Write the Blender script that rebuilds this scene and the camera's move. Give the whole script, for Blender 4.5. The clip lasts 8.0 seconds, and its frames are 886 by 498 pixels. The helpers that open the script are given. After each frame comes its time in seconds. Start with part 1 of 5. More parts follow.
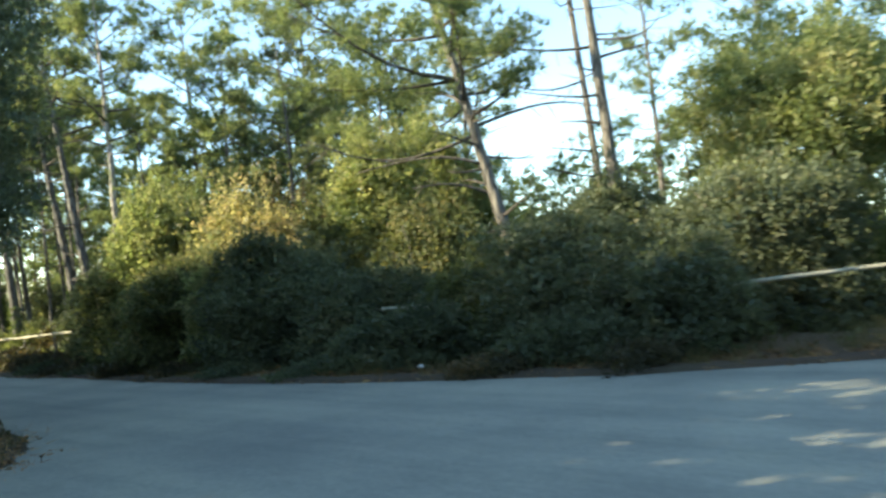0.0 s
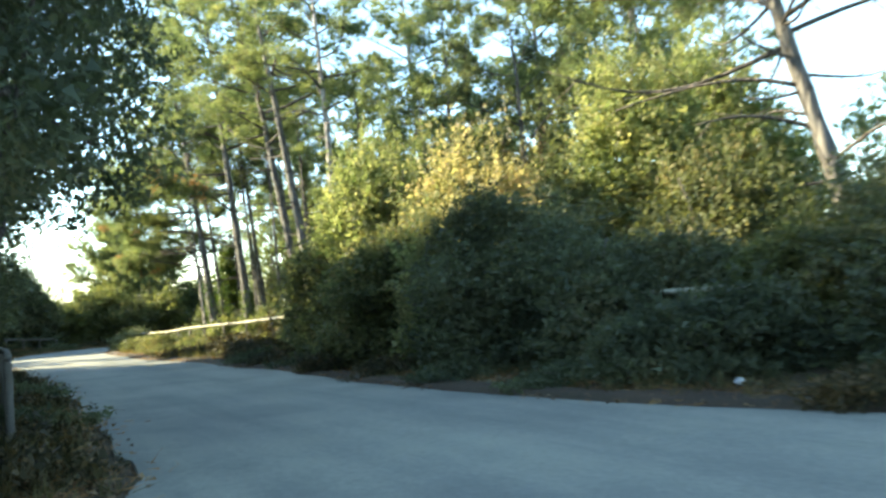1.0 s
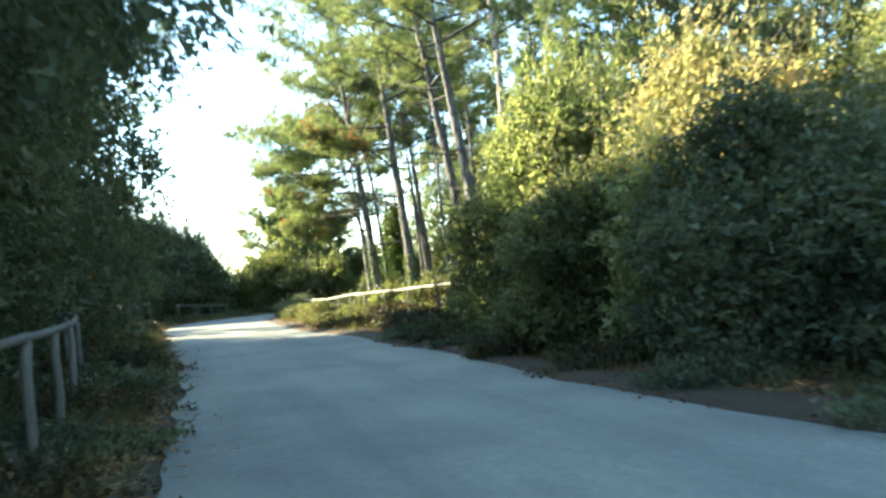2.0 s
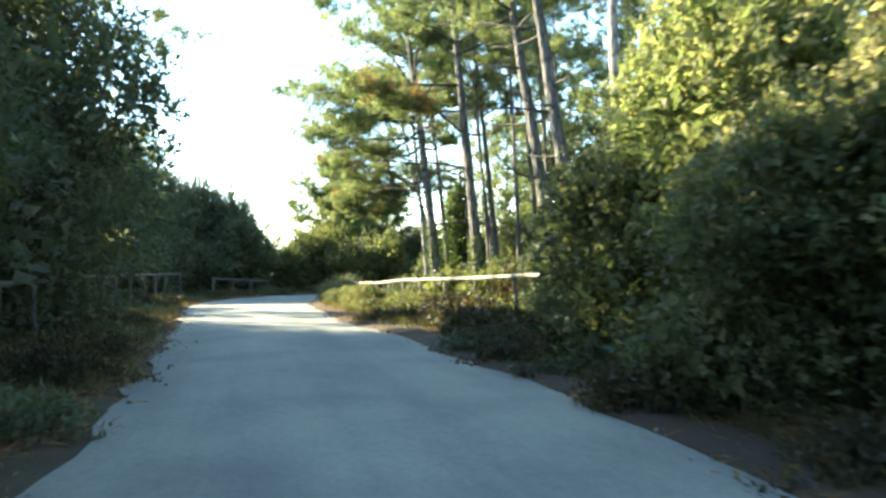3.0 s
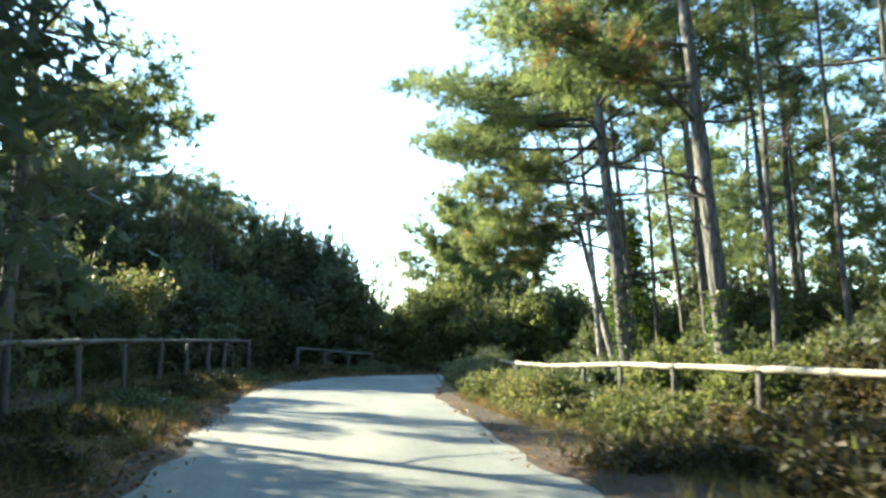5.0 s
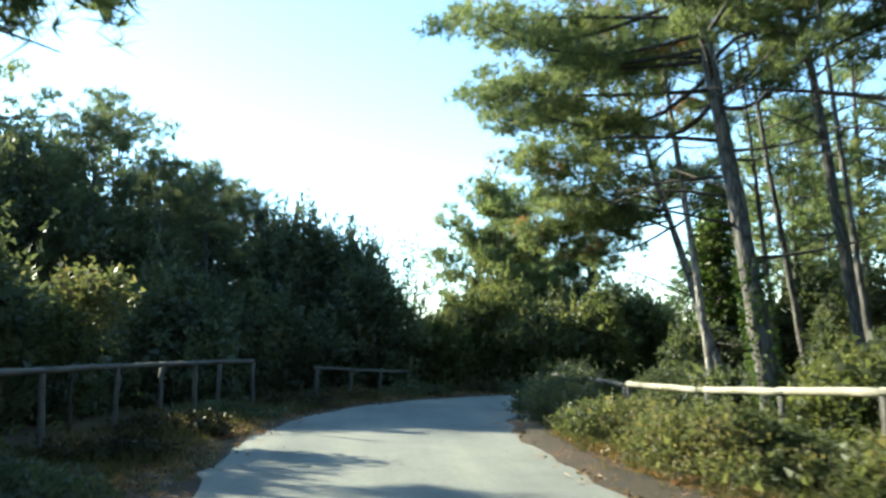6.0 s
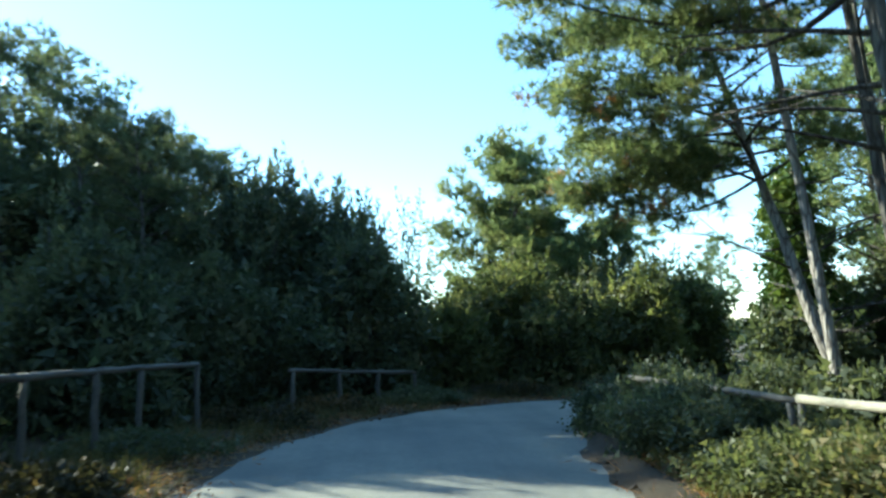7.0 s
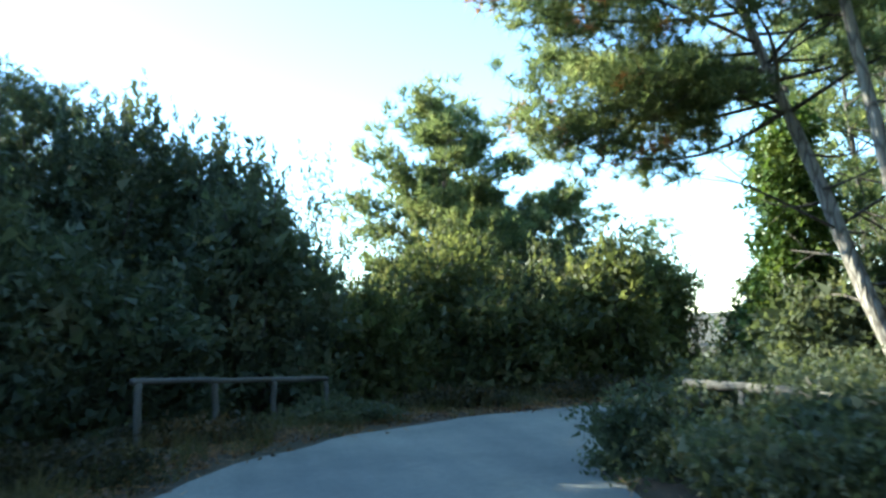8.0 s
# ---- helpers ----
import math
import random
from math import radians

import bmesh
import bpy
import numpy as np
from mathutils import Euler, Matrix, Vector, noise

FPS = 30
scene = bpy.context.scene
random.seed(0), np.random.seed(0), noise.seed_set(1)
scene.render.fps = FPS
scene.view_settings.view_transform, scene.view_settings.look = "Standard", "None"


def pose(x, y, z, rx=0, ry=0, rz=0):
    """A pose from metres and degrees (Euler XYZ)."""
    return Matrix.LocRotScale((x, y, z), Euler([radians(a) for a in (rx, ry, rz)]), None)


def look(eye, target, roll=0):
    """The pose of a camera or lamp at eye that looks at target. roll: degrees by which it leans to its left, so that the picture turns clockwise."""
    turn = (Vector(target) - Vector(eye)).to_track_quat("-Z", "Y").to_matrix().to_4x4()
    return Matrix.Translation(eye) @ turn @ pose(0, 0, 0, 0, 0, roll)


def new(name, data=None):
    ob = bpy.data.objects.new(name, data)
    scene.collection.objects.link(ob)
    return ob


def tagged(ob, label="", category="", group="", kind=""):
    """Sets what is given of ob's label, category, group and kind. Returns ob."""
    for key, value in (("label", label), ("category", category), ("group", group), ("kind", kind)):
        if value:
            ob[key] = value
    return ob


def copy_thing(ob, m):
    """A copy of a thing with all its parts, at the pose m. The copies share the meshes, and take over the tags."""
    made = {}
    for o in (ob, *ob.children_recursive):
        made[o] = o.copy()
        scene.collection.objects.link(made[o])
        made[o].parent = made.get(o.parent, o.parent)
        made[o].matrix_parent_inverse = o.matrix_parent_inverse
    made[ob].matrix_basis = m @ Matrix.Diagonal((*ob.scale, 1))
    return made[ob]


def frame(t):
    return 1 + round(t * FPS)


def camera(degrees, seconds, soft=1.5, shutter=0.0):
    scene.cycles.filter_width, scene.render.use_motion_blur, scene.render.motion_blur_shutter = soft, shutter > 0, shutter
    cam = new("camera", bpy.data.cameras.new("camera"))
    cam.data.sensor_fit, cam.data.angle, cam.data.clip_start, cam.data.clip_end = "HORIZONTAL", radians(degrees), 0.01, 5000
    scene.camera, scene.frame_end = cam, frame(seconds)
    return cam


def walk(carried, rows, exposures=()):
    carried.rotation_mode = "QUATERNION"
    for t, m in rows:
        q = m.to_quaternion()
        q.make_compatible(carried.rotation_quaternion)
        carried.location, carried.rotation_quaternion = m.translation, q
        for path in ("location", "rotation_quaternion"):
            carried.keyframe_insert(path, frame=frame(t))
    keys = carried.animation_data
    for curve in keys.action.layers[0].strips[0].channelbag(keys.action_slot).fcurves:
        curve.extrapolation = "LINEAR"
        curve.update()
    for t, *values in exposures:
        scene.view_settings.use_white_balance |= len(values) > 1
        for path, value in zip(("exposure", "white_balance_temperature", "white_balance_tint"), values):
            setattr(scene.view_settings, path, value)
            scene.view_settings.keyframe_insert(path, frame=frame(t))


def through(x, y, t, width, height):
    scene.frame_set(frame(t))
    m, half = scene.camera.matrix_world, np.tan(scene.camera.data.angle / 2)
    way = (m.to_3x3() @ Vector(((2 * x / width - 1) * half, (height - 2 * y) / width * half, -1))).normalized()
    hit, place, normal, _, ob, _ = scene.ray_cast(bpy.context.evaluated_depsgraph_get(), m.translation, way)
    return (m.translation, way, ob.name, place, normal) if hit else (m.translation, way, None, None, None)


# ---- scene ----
# ---- camera and walk ----
EXPOSURES = [(0.0, 2.03, 7050, -3), (1.0, 2.58, 7100, -3), (1.5, 2.85, 7050, -4), (2.2, 2.85, 6850, -3), (3.5, 2.72, 6750, -1), (4.0, 2.3, 6650, -2), (4.5, 2.55, 6400, -2), (6.0, 1.85, 5950, -5), (6.5, 1.7, 5500, -8), (7.0, 1.68, 5400, -8), (7.5, 1.9, 5450, -8), (8.0, 2.25, 5600, -5)]
cam = camera(60.6, 8.0, soft=2.6, shutter=0.3)
PATH = [
    (0, (0.262, -0.263, 2.103), (0.209, 1.734, 2.179), -4.8),
    (0.5, (-0.381, 2.238, 1.987), (-0.709, 4.208, 2.094), -4.4),
    (1, (-1.123, 4.512, 1.867), (-1.751, 6.408, 1.966), -4.6),
    (1.5, (-2.174, 6.488, 1.821), (-2.993, 8.31, 1.912), -6.7),
    (2, (-3.373, 8.437, 1.765), (-4.403, 10.151, 1.812), -4.9),
    (2.2, (-3.873, 9.254, 1.769), (-4.911, 10.963, 1.787), -4.3),
    (3.3, (-7.555, 13.664, 1.704), (-8.748, 15.269, 1.725), -1.0),
    (3.5, (-8.341, 14.424, 1.712), (-9.542, 16.024, 1.713), -1.4),
    (4, (-10.423, 16.348, 1.612), (-11.591, 17.968, 1.513), -2.4),
    (4.5, (-12.615, 18.125, 1.576), (-13.86, 19.69, 1.636), -0.4),
    (4.7, (-13.507, 18.836, 1.57), (-14.838, 20.319, 1.74), 0.8),
    (5.8, (-18.594, 22.692, 1.58), (-19.975, 24.117, 1.822), -0.3),
    (6, (-19.482, 23.358, 1.591), (-20.873, 24.775, 1.829), -1.3),
    (6.2, (-20.361, 24.017, 1.603), (-21.757, 25.428, 1.847), -1.4),
    (6.5, (-21.625, 25.049, 1.626), (-23.022, 26.455, 1.885), -0.5),
    (6.6, (-22.034, 25.396, 1.627), (-23.469, 26.771, 1.85), -1.7),
    (7, (-23.692, 26.79, 1.611), (-25.066, 28.227, 1.823), -2.1),
    (7.5, (-25.537, 28.453, 1.514), (-26.799, 29.995, 1.688), -2.9),
    (8, (-27.355, 30.18, 1.43), (-28.542, 31.777, 1.63), -3.0),
]
walk(cam, [(t, look(eye, target, roll)) for t, eye, target, roll in PATH], exposures=EXPOSURES)


# ---- world and sun ----
SUN_YAW, SUN_UP = 102.0, 27.5   # degrees to the left of +y, degrees above the horizon
world = bpy.data.worlds.new("sky")
scene.world = world
world.use_nodes = True
wn = world.node_tree
sky = wn.nodes.new("ShaderNodeTexSky")
sky.sky_type = "NISHITA"
sky.sun_disc = False
sky.sun_elevation = radians(SUN_UP)
sky.sun_rotation = radians(-SUN_YAW)
sky.air_density, sky.dust_density, sky.ozone_density = 1.0, 0.15, 2.5
wn.links.new(sky.outputs["Color"], wn.nodes["Background"].inputs["Color"])
wn.nodes["Background"].inputs["Strength"].default_value = 0.14

sun_data = bpy.data.lights.new("sun", "SUN")
sun_data.energy, sun_data.angle, sun_data.color = 5.0, radians(0.55), (1.0, 0.87, 0.67)
sun = new("sun", sun_data)
sy, se = radians(SUN_YAW), radians(SUN_UP)
sun_way = Vector((-math.sin(sy) * math.cos(se), math.cos(sy) * math.cos(se), math.sin(se)))
sun.matrix_world = look(tuple(sun_way * 60), (0, 0, 0))


# ---- materials ----
class Nodes:
    """A node material with short calls."""

    def __init__(self, name):
        self.mat = bpy.data.materials.new(name)
        self.mat.use_nodes = True
        self.tree = self.mat.node_tree
        self.bsdf = self.tree.nodes["Principled BSDF"]
        self.out = self.tree.nodes["Material Output"]

    def add(self, kind, **values):
        node = self.tree.nodes.new(kind)
        for key, value in values.items():
            node.inputs[key].default_value = value
        return node

    def link(self, a, b):
        self.tree.links.new(a, b)

    def noise(self, scale, detail=4.0, rough=0.6, coords=None):
        n = self.add("ShaderNodeTexNoise", Scale=scale, Detail=detail, Roughness=rough)
        if coords is None:
            coords = self.add("ShaderNodeNewGeometry").outputs["Position"]
        self.link(coords, n.inputs["Vector"])
        return n.outputs["Fac"]

    def ramp(self, fac, stops):
        r = self.add("ShaderNodeValToRGB")
        el = r.color_ramp.elements
        while len(el) < len(stops):
            el.new(0.5)
        for e, (p, c) in zip(el, stops):
            e.position, e.color = p, (*c, 1.0)
        self.link(fac, r.inputs["Fac"])
        return r.outputs["Color"]

    def mix(self, fac, a, b, mode="MIX"):
        m = self.tree.nodes.new("ShaderNodeMix")
        m.data_type, m.blend_type = "RGBA", mode
        for sock, v in ((m.inputs[0], fac), (m.inputs[6], a), (m.inputs[7], b)):
            if isinstance(v, (int, float)):
                sock.default_value = v
            elif isinstance(v, tuple):
                sock.default_value = (*v, 1.0)
            else:
                self.link(v, sock)
        return m.outputs[2]

    def bump(self, height, strength, distance):
        b = self.add("ShaderNodeBump", Strength=strength, Distance=distance)
        self.link(height, b.inputs["Height"])
        self.link(b.outputs["Normal"], self.bsdf.inputs["Normal"])


def leaf_material(name, stops, through=0.35, rough=0.5, spread=0.5, glow=(1.35, 1.35, 0.75)):
    """Leaves or needles: each has its own shade, whole sprays differ too, and light passes through."""
    n = Nodes(name)
    geo = n.add("ShaderNodeNewGeometry")
    own = geo.outputs["Random Per Island"]
    patch = n.noise(0.9, 3.0, 0.6)
    blend = n.add("ShaderNodeMath")
    blend.operation = "MULTIPLY_ADD"
    n.link(own, blend.inputs[0])
    blend.inputs[1].default_value = spread
    shift = n.add("ShaderNodeMath")
    shift.operation = "MULTIPLY_ADD"
    n.link(patch, shift.inputs[0])
    shift.inputs[1].default_value, shift.inputs[2].default_value = 2.3, -0.5 * spread - 0.65
    n.link(shift.outputs[0], blend.inputs[2])
    colour = n.ramp(blend.outputs[0], stops)
    n.link(colour, n.bsdf.inputs["Base Color"])
    n.bsdf.inputs["Roughness"].default_value = rough
    n.bsdf.inputs["Specular IOR Level"].default_value = 0.2
    trans = n.add("ShaderNodeBsdfTranslucent")
    warm = n.mix(1.0, colour, glow, "MULTIPLY")
    n.link(warm, trans.inputs["Color"])
    both = n.add("ShaderNodeMixShader")
    both.inputs[0].default_value = through
    n.link(n.bsdf.outputs[0], both.inputs[1])
    n.link(trans.outputs[0], both.inputs[2])
    n.link(both.outputs[0], n.out.inputs["Surface"])
    return n.mat


def bark_material(name, dark, light, scale=9.0):
    n = Nodes(name)
    tex = n.add("ShaderNodeTexCoord")
    mp = n.add("ShaderNodeMapping", Scale=(1.0, 1.0, 0.22))
    n.link(tex.outputs["Object"], mp.inputs["Vector"])
    plates = n.add("ShaderNodeTexVoronoi", Scale=scale)
    plates.feature = "DISTANCE_TO_EDGE"
    n.link(mp.outputs["Vector"], plates.inputs["Vector"])
    fine = n.noise(scale * 4, 5.0, 0.65, mp.outputs["Vector"])
    big = n.noise(0.7, 3.0, 0.6)
    base = n.ramp(fine, [(0.25, dark), (0.75, light)])
    tone = n.ramp(big, [(0.3, tuple(c * 0.75 for c in light)), (0.7, tuple(min(1, c * 1.25) for c in light))])
    col = n.mix(0.35, base, tone)
    crack = n.ramp(plates.outputs["Distance"], [(0.0, (0.35, 0.33, 0.32)), (0.16, (1.0, 1.0, 1.0))])
    n.link(n.mix(1.0, col, crack, "MULTIPLY"), n.bsdf.inputs["Base Color"])
    n.bsdf.inputs["Roughness"].default_value = 0.9
    n.bump(plates.outputs["Distance"], 0.9, 0.06)
    return n.mat


def wood_material(name, dark, light):
    n = Nodes(name)
    tex = n.add("ShaderNodeTexCoord")
    mp = n.add("ShaderNodeMapping", Scale=(1.0, 1.0, 1.0))
    n.link(tex.outputs["Object"], mp.inputs["Vector"])
    fine = n.noise(28.0, 5.0, 0.7, mp.outputs["Vector"])
    big = n.noise(2.2, 3.0, 0.6)
    col = n.mix(0.4, n.ramp(fine, [(0.3, dark), (0.7, light)]), n.ramp(big, [(0.35, dark), (0.65, light)]))
    n.link(col, n.bsdf.inputs["Base Color"])
    n.bsdf.inputs["Roughness"].default_value = 0.8
    n.bump(fine, 0.8, 0.02)
    return n.mat


def asphalt_material():
    """Pale worn asphalt: grit, blotches, streaks along the wheel tracks."""
    n = Nodes("worn_asphalt")
    place = n.add("ShaderNodeNewGeometry").outputs["Position"]
    along = n.add("ShaderNodeMapping", Rotation=(0, 0, radians(-140)), Scale=(1.0, 1.0, 1.0))
    n.link(place, along.inputs["Vector"])
    squeeze = n.add("ShaderNodeMapping", Scale=(0.09, 1.1, 1.0))
    n.link(along.outputs["Vector"], squeeze.inputs["Vector"])
    grit = n.noise(90.0, 6.0, 0.7)
    pebbly = n.noise(14.0, 5.0, 0.7)
    blotch = n.noise(0.55, 5.0, 0.6)
    wide = n.noise(0.12, 3.0, 0.5)
    streak = n.noise(1.0, 5.0, 0.6, squeeze.outputs["Vector"])
    base = n.ramp(grit, [(0.3, (0.155, 0.155, 0.133)), (0.7, (0.272, 0.265, 0.220))])
    speck = n.ramp(pebbly, [(0.3, (0.82, 0.82, 0.83)), (0.7, (1.12, 1.12, 1.1))])
    stain = n.ramp(blotch, [(0.3, (0.74, 0.75, 0.77)), (0.55, (1.0, 1.0, 1.0)), (0.75, (1.14, 1.12, 1.06))])
    tone = n.ramp(wide, [(0.35, (0.82, 0.84, 0.87)), (0.65, (1.12, 1.12, 1.09))])
    worn = n.ramp(streak, [(0.32, (0.80, 0.82, 0.83)), (0.5, (1.0, 1.0, 1.0)), (0.68, (1.16, 1.15, 1.11))])
    col = n.mix(1.0, n.mix(1.0, base, stain, "MULTIPLY"), tone, "MULTIPLY")
    col = n.mix(1.0, n.mix(1.0, col, worn, "MULTIPLY"), speck, "MULTIPLY")
    n.link(col, n.bsdf.inputs["Base Color"])
    n.bsdf.inputs["Roughness"].default_value = 0.85
    n.bump(grit, 0.4, 0.012)
    return n.mat


def floor_material(name, stops, scale=3.0):
    n = Nodes(name)
    fine = n.noise(scale * 12, 6.0, 0.75)
    mid = n.noise(scale * 0.4, 4.0, 0.6)
    big = n.noise(0.25, 3.0, 0.6)
    col = n.ramp(fine, stops)
    patch = n.ramp(mid, [(0.3, (0.65, 0.65, 0.65)), (0.7, (1.2, 1.15, 1.1))])
    tone = n.ramp(big, [(0.35, (0.8, 0.95, 0.75)), (0.65, (1.15, 1.0, 0.9))])
    n.link(n.mix(1.0, n.mix(1.0, col, patch, "MULTIPLY"), tone, "MULTIPLY"), n.bsdf.inputs["Base Color"])
    n.bsdf.inputs["Roughness"].default_value = 0.95
    n.bump(fine, 0.8, 0.04)
    return n.mat


M_ASPHALT = asphalt_material()
M_GROUND = floor_material("forest_floor", [(0.25, (0.035, 0.030, 0.018)), (0.55, (0.085, 0.065, 0.038)), (0.8, (0.15, 0.11, 0.06))])
M_LITTER = floor_material("needle_litter", [(0.25, (0.022, 0.016, 0.011)), (0.5, (0.055, 0.038, 0.023)), (0.8, (0.15, 0.095, 0.052))])
M_BARK = bark_material("pine_bark", (0.045, 0.041, 0.037), (0.19, 0.172, 0.15), 7.0)
M_BARK_PALE = bark_material("pale_bark", (0.16, 0.14, 0.12), (0.42, 0.38, 0.33))
M_BARK_DARK = bark_material("dark_bark", (0.04, 0.035, 0.03), (0.13, 0.11, 0.09))
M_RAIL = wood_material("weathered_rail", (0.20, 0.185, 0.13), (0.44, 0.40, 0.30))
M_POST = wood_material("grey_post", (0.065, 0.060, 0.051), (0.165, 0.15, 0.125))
M_NEEDLE = leaf_material("pine_needles", [(0.0, (0.060, 0.083, 0.048)), (0.45, (0.124, 0.154, 0.080)), (0.8, (0.202, 0.228, 0.116)), (1.0, (0.26, 0.25, 0.135))], 0.64, glow=(1.35, 1.35, 0.85))
M_NEEDLE_DARK = leaf_material("dark_needles", [(0.0, (0.048, 0.064, 0.040)), (0.5, (0.098, 0.118, 0.064)), (1.0, (0.17, 0.182, 0.095))], 0.55, glow=(1.25, 1.25, 0.85))
M_NEEDLE_DEAD = leaf_material("dead_needles", [(0.0, (0.200, 0.088, 0.037)), (0.5, (0.350, 0.175, 0.075)), (1.0, (0.450, 0.275, 0.125))], 0.3)
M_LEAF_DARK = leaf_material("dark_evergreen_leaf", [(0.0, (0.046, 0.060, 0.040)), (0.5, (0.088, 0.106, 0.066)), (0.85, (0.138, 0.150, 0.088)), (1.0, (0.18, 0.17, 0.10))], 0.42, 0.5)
M_LEAF_OLIVE = leaf_material("olive_leaf", [(0.0, (0.056, 0.068, 0.034)), (0.5, (0.118, 0.134, 0.063)), (1.0, (0.21, 0.205, 0.10))], 0.55)
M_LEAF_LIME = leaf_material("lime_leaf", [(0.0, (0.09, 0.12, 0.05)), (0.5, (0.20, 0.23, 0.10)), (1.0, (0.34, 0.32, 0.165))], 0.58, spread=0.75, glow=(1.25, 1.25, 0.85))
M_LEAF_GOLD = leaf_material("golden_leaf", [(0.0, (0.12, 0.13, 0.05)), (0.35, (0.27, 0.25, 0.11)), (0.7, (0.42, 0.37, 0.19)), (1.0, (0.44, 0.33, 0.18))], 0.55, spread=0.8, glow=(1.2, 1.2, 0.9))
# brown leaves, with the shade below the log rail darkened into the colour
M_LEAF_BROWN_SHADE = leaf_material("brown_leaf_shade", [(0.0, (0.026, 0.027, 0.016)), (0.5, (0.055, 0.050, 0.028)), (0.85, (0.088, 0.070, 0.036)), (1.0, (0.15, 0.098, 0.048))], 0.35, spread=0.8)
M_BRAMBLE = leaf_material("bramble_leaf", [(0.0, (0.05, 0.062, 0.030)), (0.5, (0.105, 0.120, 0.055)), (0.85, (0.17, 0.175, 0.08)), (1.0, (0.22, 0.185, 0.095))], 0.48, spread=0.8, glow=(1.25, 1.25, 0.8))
M_DRY = leaf_material("dry_fallen_leaf", [(0.0, (0.045, 0.03, 0.018)), (0.5, (0.12, 0.075, 0.04)), (0.85, (0.22, 0.14, 0.075)), (1.0, (0.33, 0.24, 0.14))], 0.15, spread=0.9)
M_IVY = leaf_material("ivy_leaf", [(0.0, (0.031, 0.056, 0.015)), (0.5, (0.075, 0.119, 0.031)), (1.0, (0.163, 0.200, 0.062))], 0.3, 0.35)
M_GRASS = leaf_material("dry_grass", [(0.0, (0.055, 0.06, 0.026)), (0.5, (0.105, 0.10, 0.045)), (1.0, (0.21, 0.165, 0.08))], 0.35)
M_STONE = wood_material("white_pebble", (0.45, 0.44, 0.42), (0.75, 0.74, 0.72))

# ---- lie of the land ----
GROUND = (-0.00477, -0.02078, 0.5613)
LEFT_EDGE = [(-4.6, -60), (-4.4, -20), (-4.6, 4), (-5.4, 9.0), (-7.4, 11.3), (-9.3, 13.1), (-12.4, 15.8), (-17.0, 19.6), (-20.7, 22.5), (-24.5, 25.3),
             (-28.1, 28.1), (-30.2, 29.8), (-32.3, 32.0), (-33.9, 34.3), (-34.8, 36.7), (-35.0, 38.7), (-34.6, 41.0), (-33.4, 43.4), (-31.4, 46.2), (-27.5, 50.0), (-20, 55), (-8, 61)]
RIGHT_EDGE = [(70, 5), (30, 9.5), (14, 11.2), (6.6, 11.7), (3.5, 12.0), (1.8, 12.5), (-0.1, 13.2), (-2.2, 14.1), (-4.7, 15.6), (-7.0, 17.3), (-11.3, 21.0), (-13.3, 22.3),
              (-15.0, 23.8), (-17.0, 25.2), (-20.0, 27.1), (-23.5, 30.0), (-25.6, 31.7), (-27.5, 33.4), (-29.5, 35.7), (-30.8, 38.0), (-31.1, 40.0), (-30.3, 42.3), (-28.3, 44.8), (-25, 47.4), (-18, 51.5), (-6, 57.5)]


def polyline(points, step):
    """A smooth line through the points, with a vertex about every step metres."""
    p = np.array(points, float)
    out = []
    for i in range(len(p) - 1):
        a, b, c, d = p[max(i - 1, 0)], p[i], p[i + 1], p[min(i + 2, len(p) - 1)]
        n = max(1, int(np.linalg.norm(c - b) / step))
        for u in np.arange(n) / n:
            out.append(0.5 * ((2 * b) + (c - a) * u + (2 * a - 5 * b + 4 * c - d) * u * u + (3 * b - a - 3 * c + d) * u ** 3))
    out.append(p[-1])
    return np.array(out)


RIGHT_LINE = polyline(RIGHT_EDGE, 0.5)
LEFT_LINE = polyline(LEFT_EDGE, 0.5)


def off_line(line, x, y):
    """Distance from a line of vertices, for arrays of places; positive on the line's right hand as it runs."""
    x, y = np.atleast_1d(x).astype(float), np.atleast_1d(y).astype(float)
    a, b = line[:-1], line[1:]
    best, side = np.full(x.shape, 1e9), np.ones(x.shape)
    for (ax, ay), (bx, by) in zip(a, b):
        dx, dy = bx - ax, by - ay
        u = np.clip(((x - ax) * dx + (y - ay) * dy) / (dx * dx + dy * dy), 0, 1)
        ex, ey = x - ax - u * dx, y - ay - u * dy
        d = np.hypot(ex, ey)
        hit = d < best
        best = np.where(hit, d, best)
        side = np.where(hit, np.sign(dy * ex - dx * ey), side)
    return best * side


RIGHT_COARSE, LEFT_COARSE = polyline(RIGHT_EDGE, 3.0), polyline(LEFT_EDGE, 3.0)


def plane(x, y):
    return GROUND[0] * np.clip(x, -90, 50) + GROUND[1] * np.clip(y, -60, 110) + GROUND[2]


def bank(x, y):
    """How far the ground beside the road stands above the road's plane."""
    r, l = off_line(RIGHT_COARSE, x, y), -off_line(LEFT_COARSE, x, y)
    rise = np.interp(x, [-27, -24, -21.5, -17, -14, -1, 6], [-0.27, -0.20, -0.05, 0.06, 0.17, 0.25, 0.30])
    right = np.clip((r - 0.3) / 1.6, 0, 1) * rise
    left = np.clip((l - 0.4) / 2.0, 0, 1) * 0.10
    return np.where(r > 0, right, np.where(l > 0, left, 0.0))


def gz(x, y):
    return float(plane(x, y) + bank(np.array([x]), np.array([y]))[0])


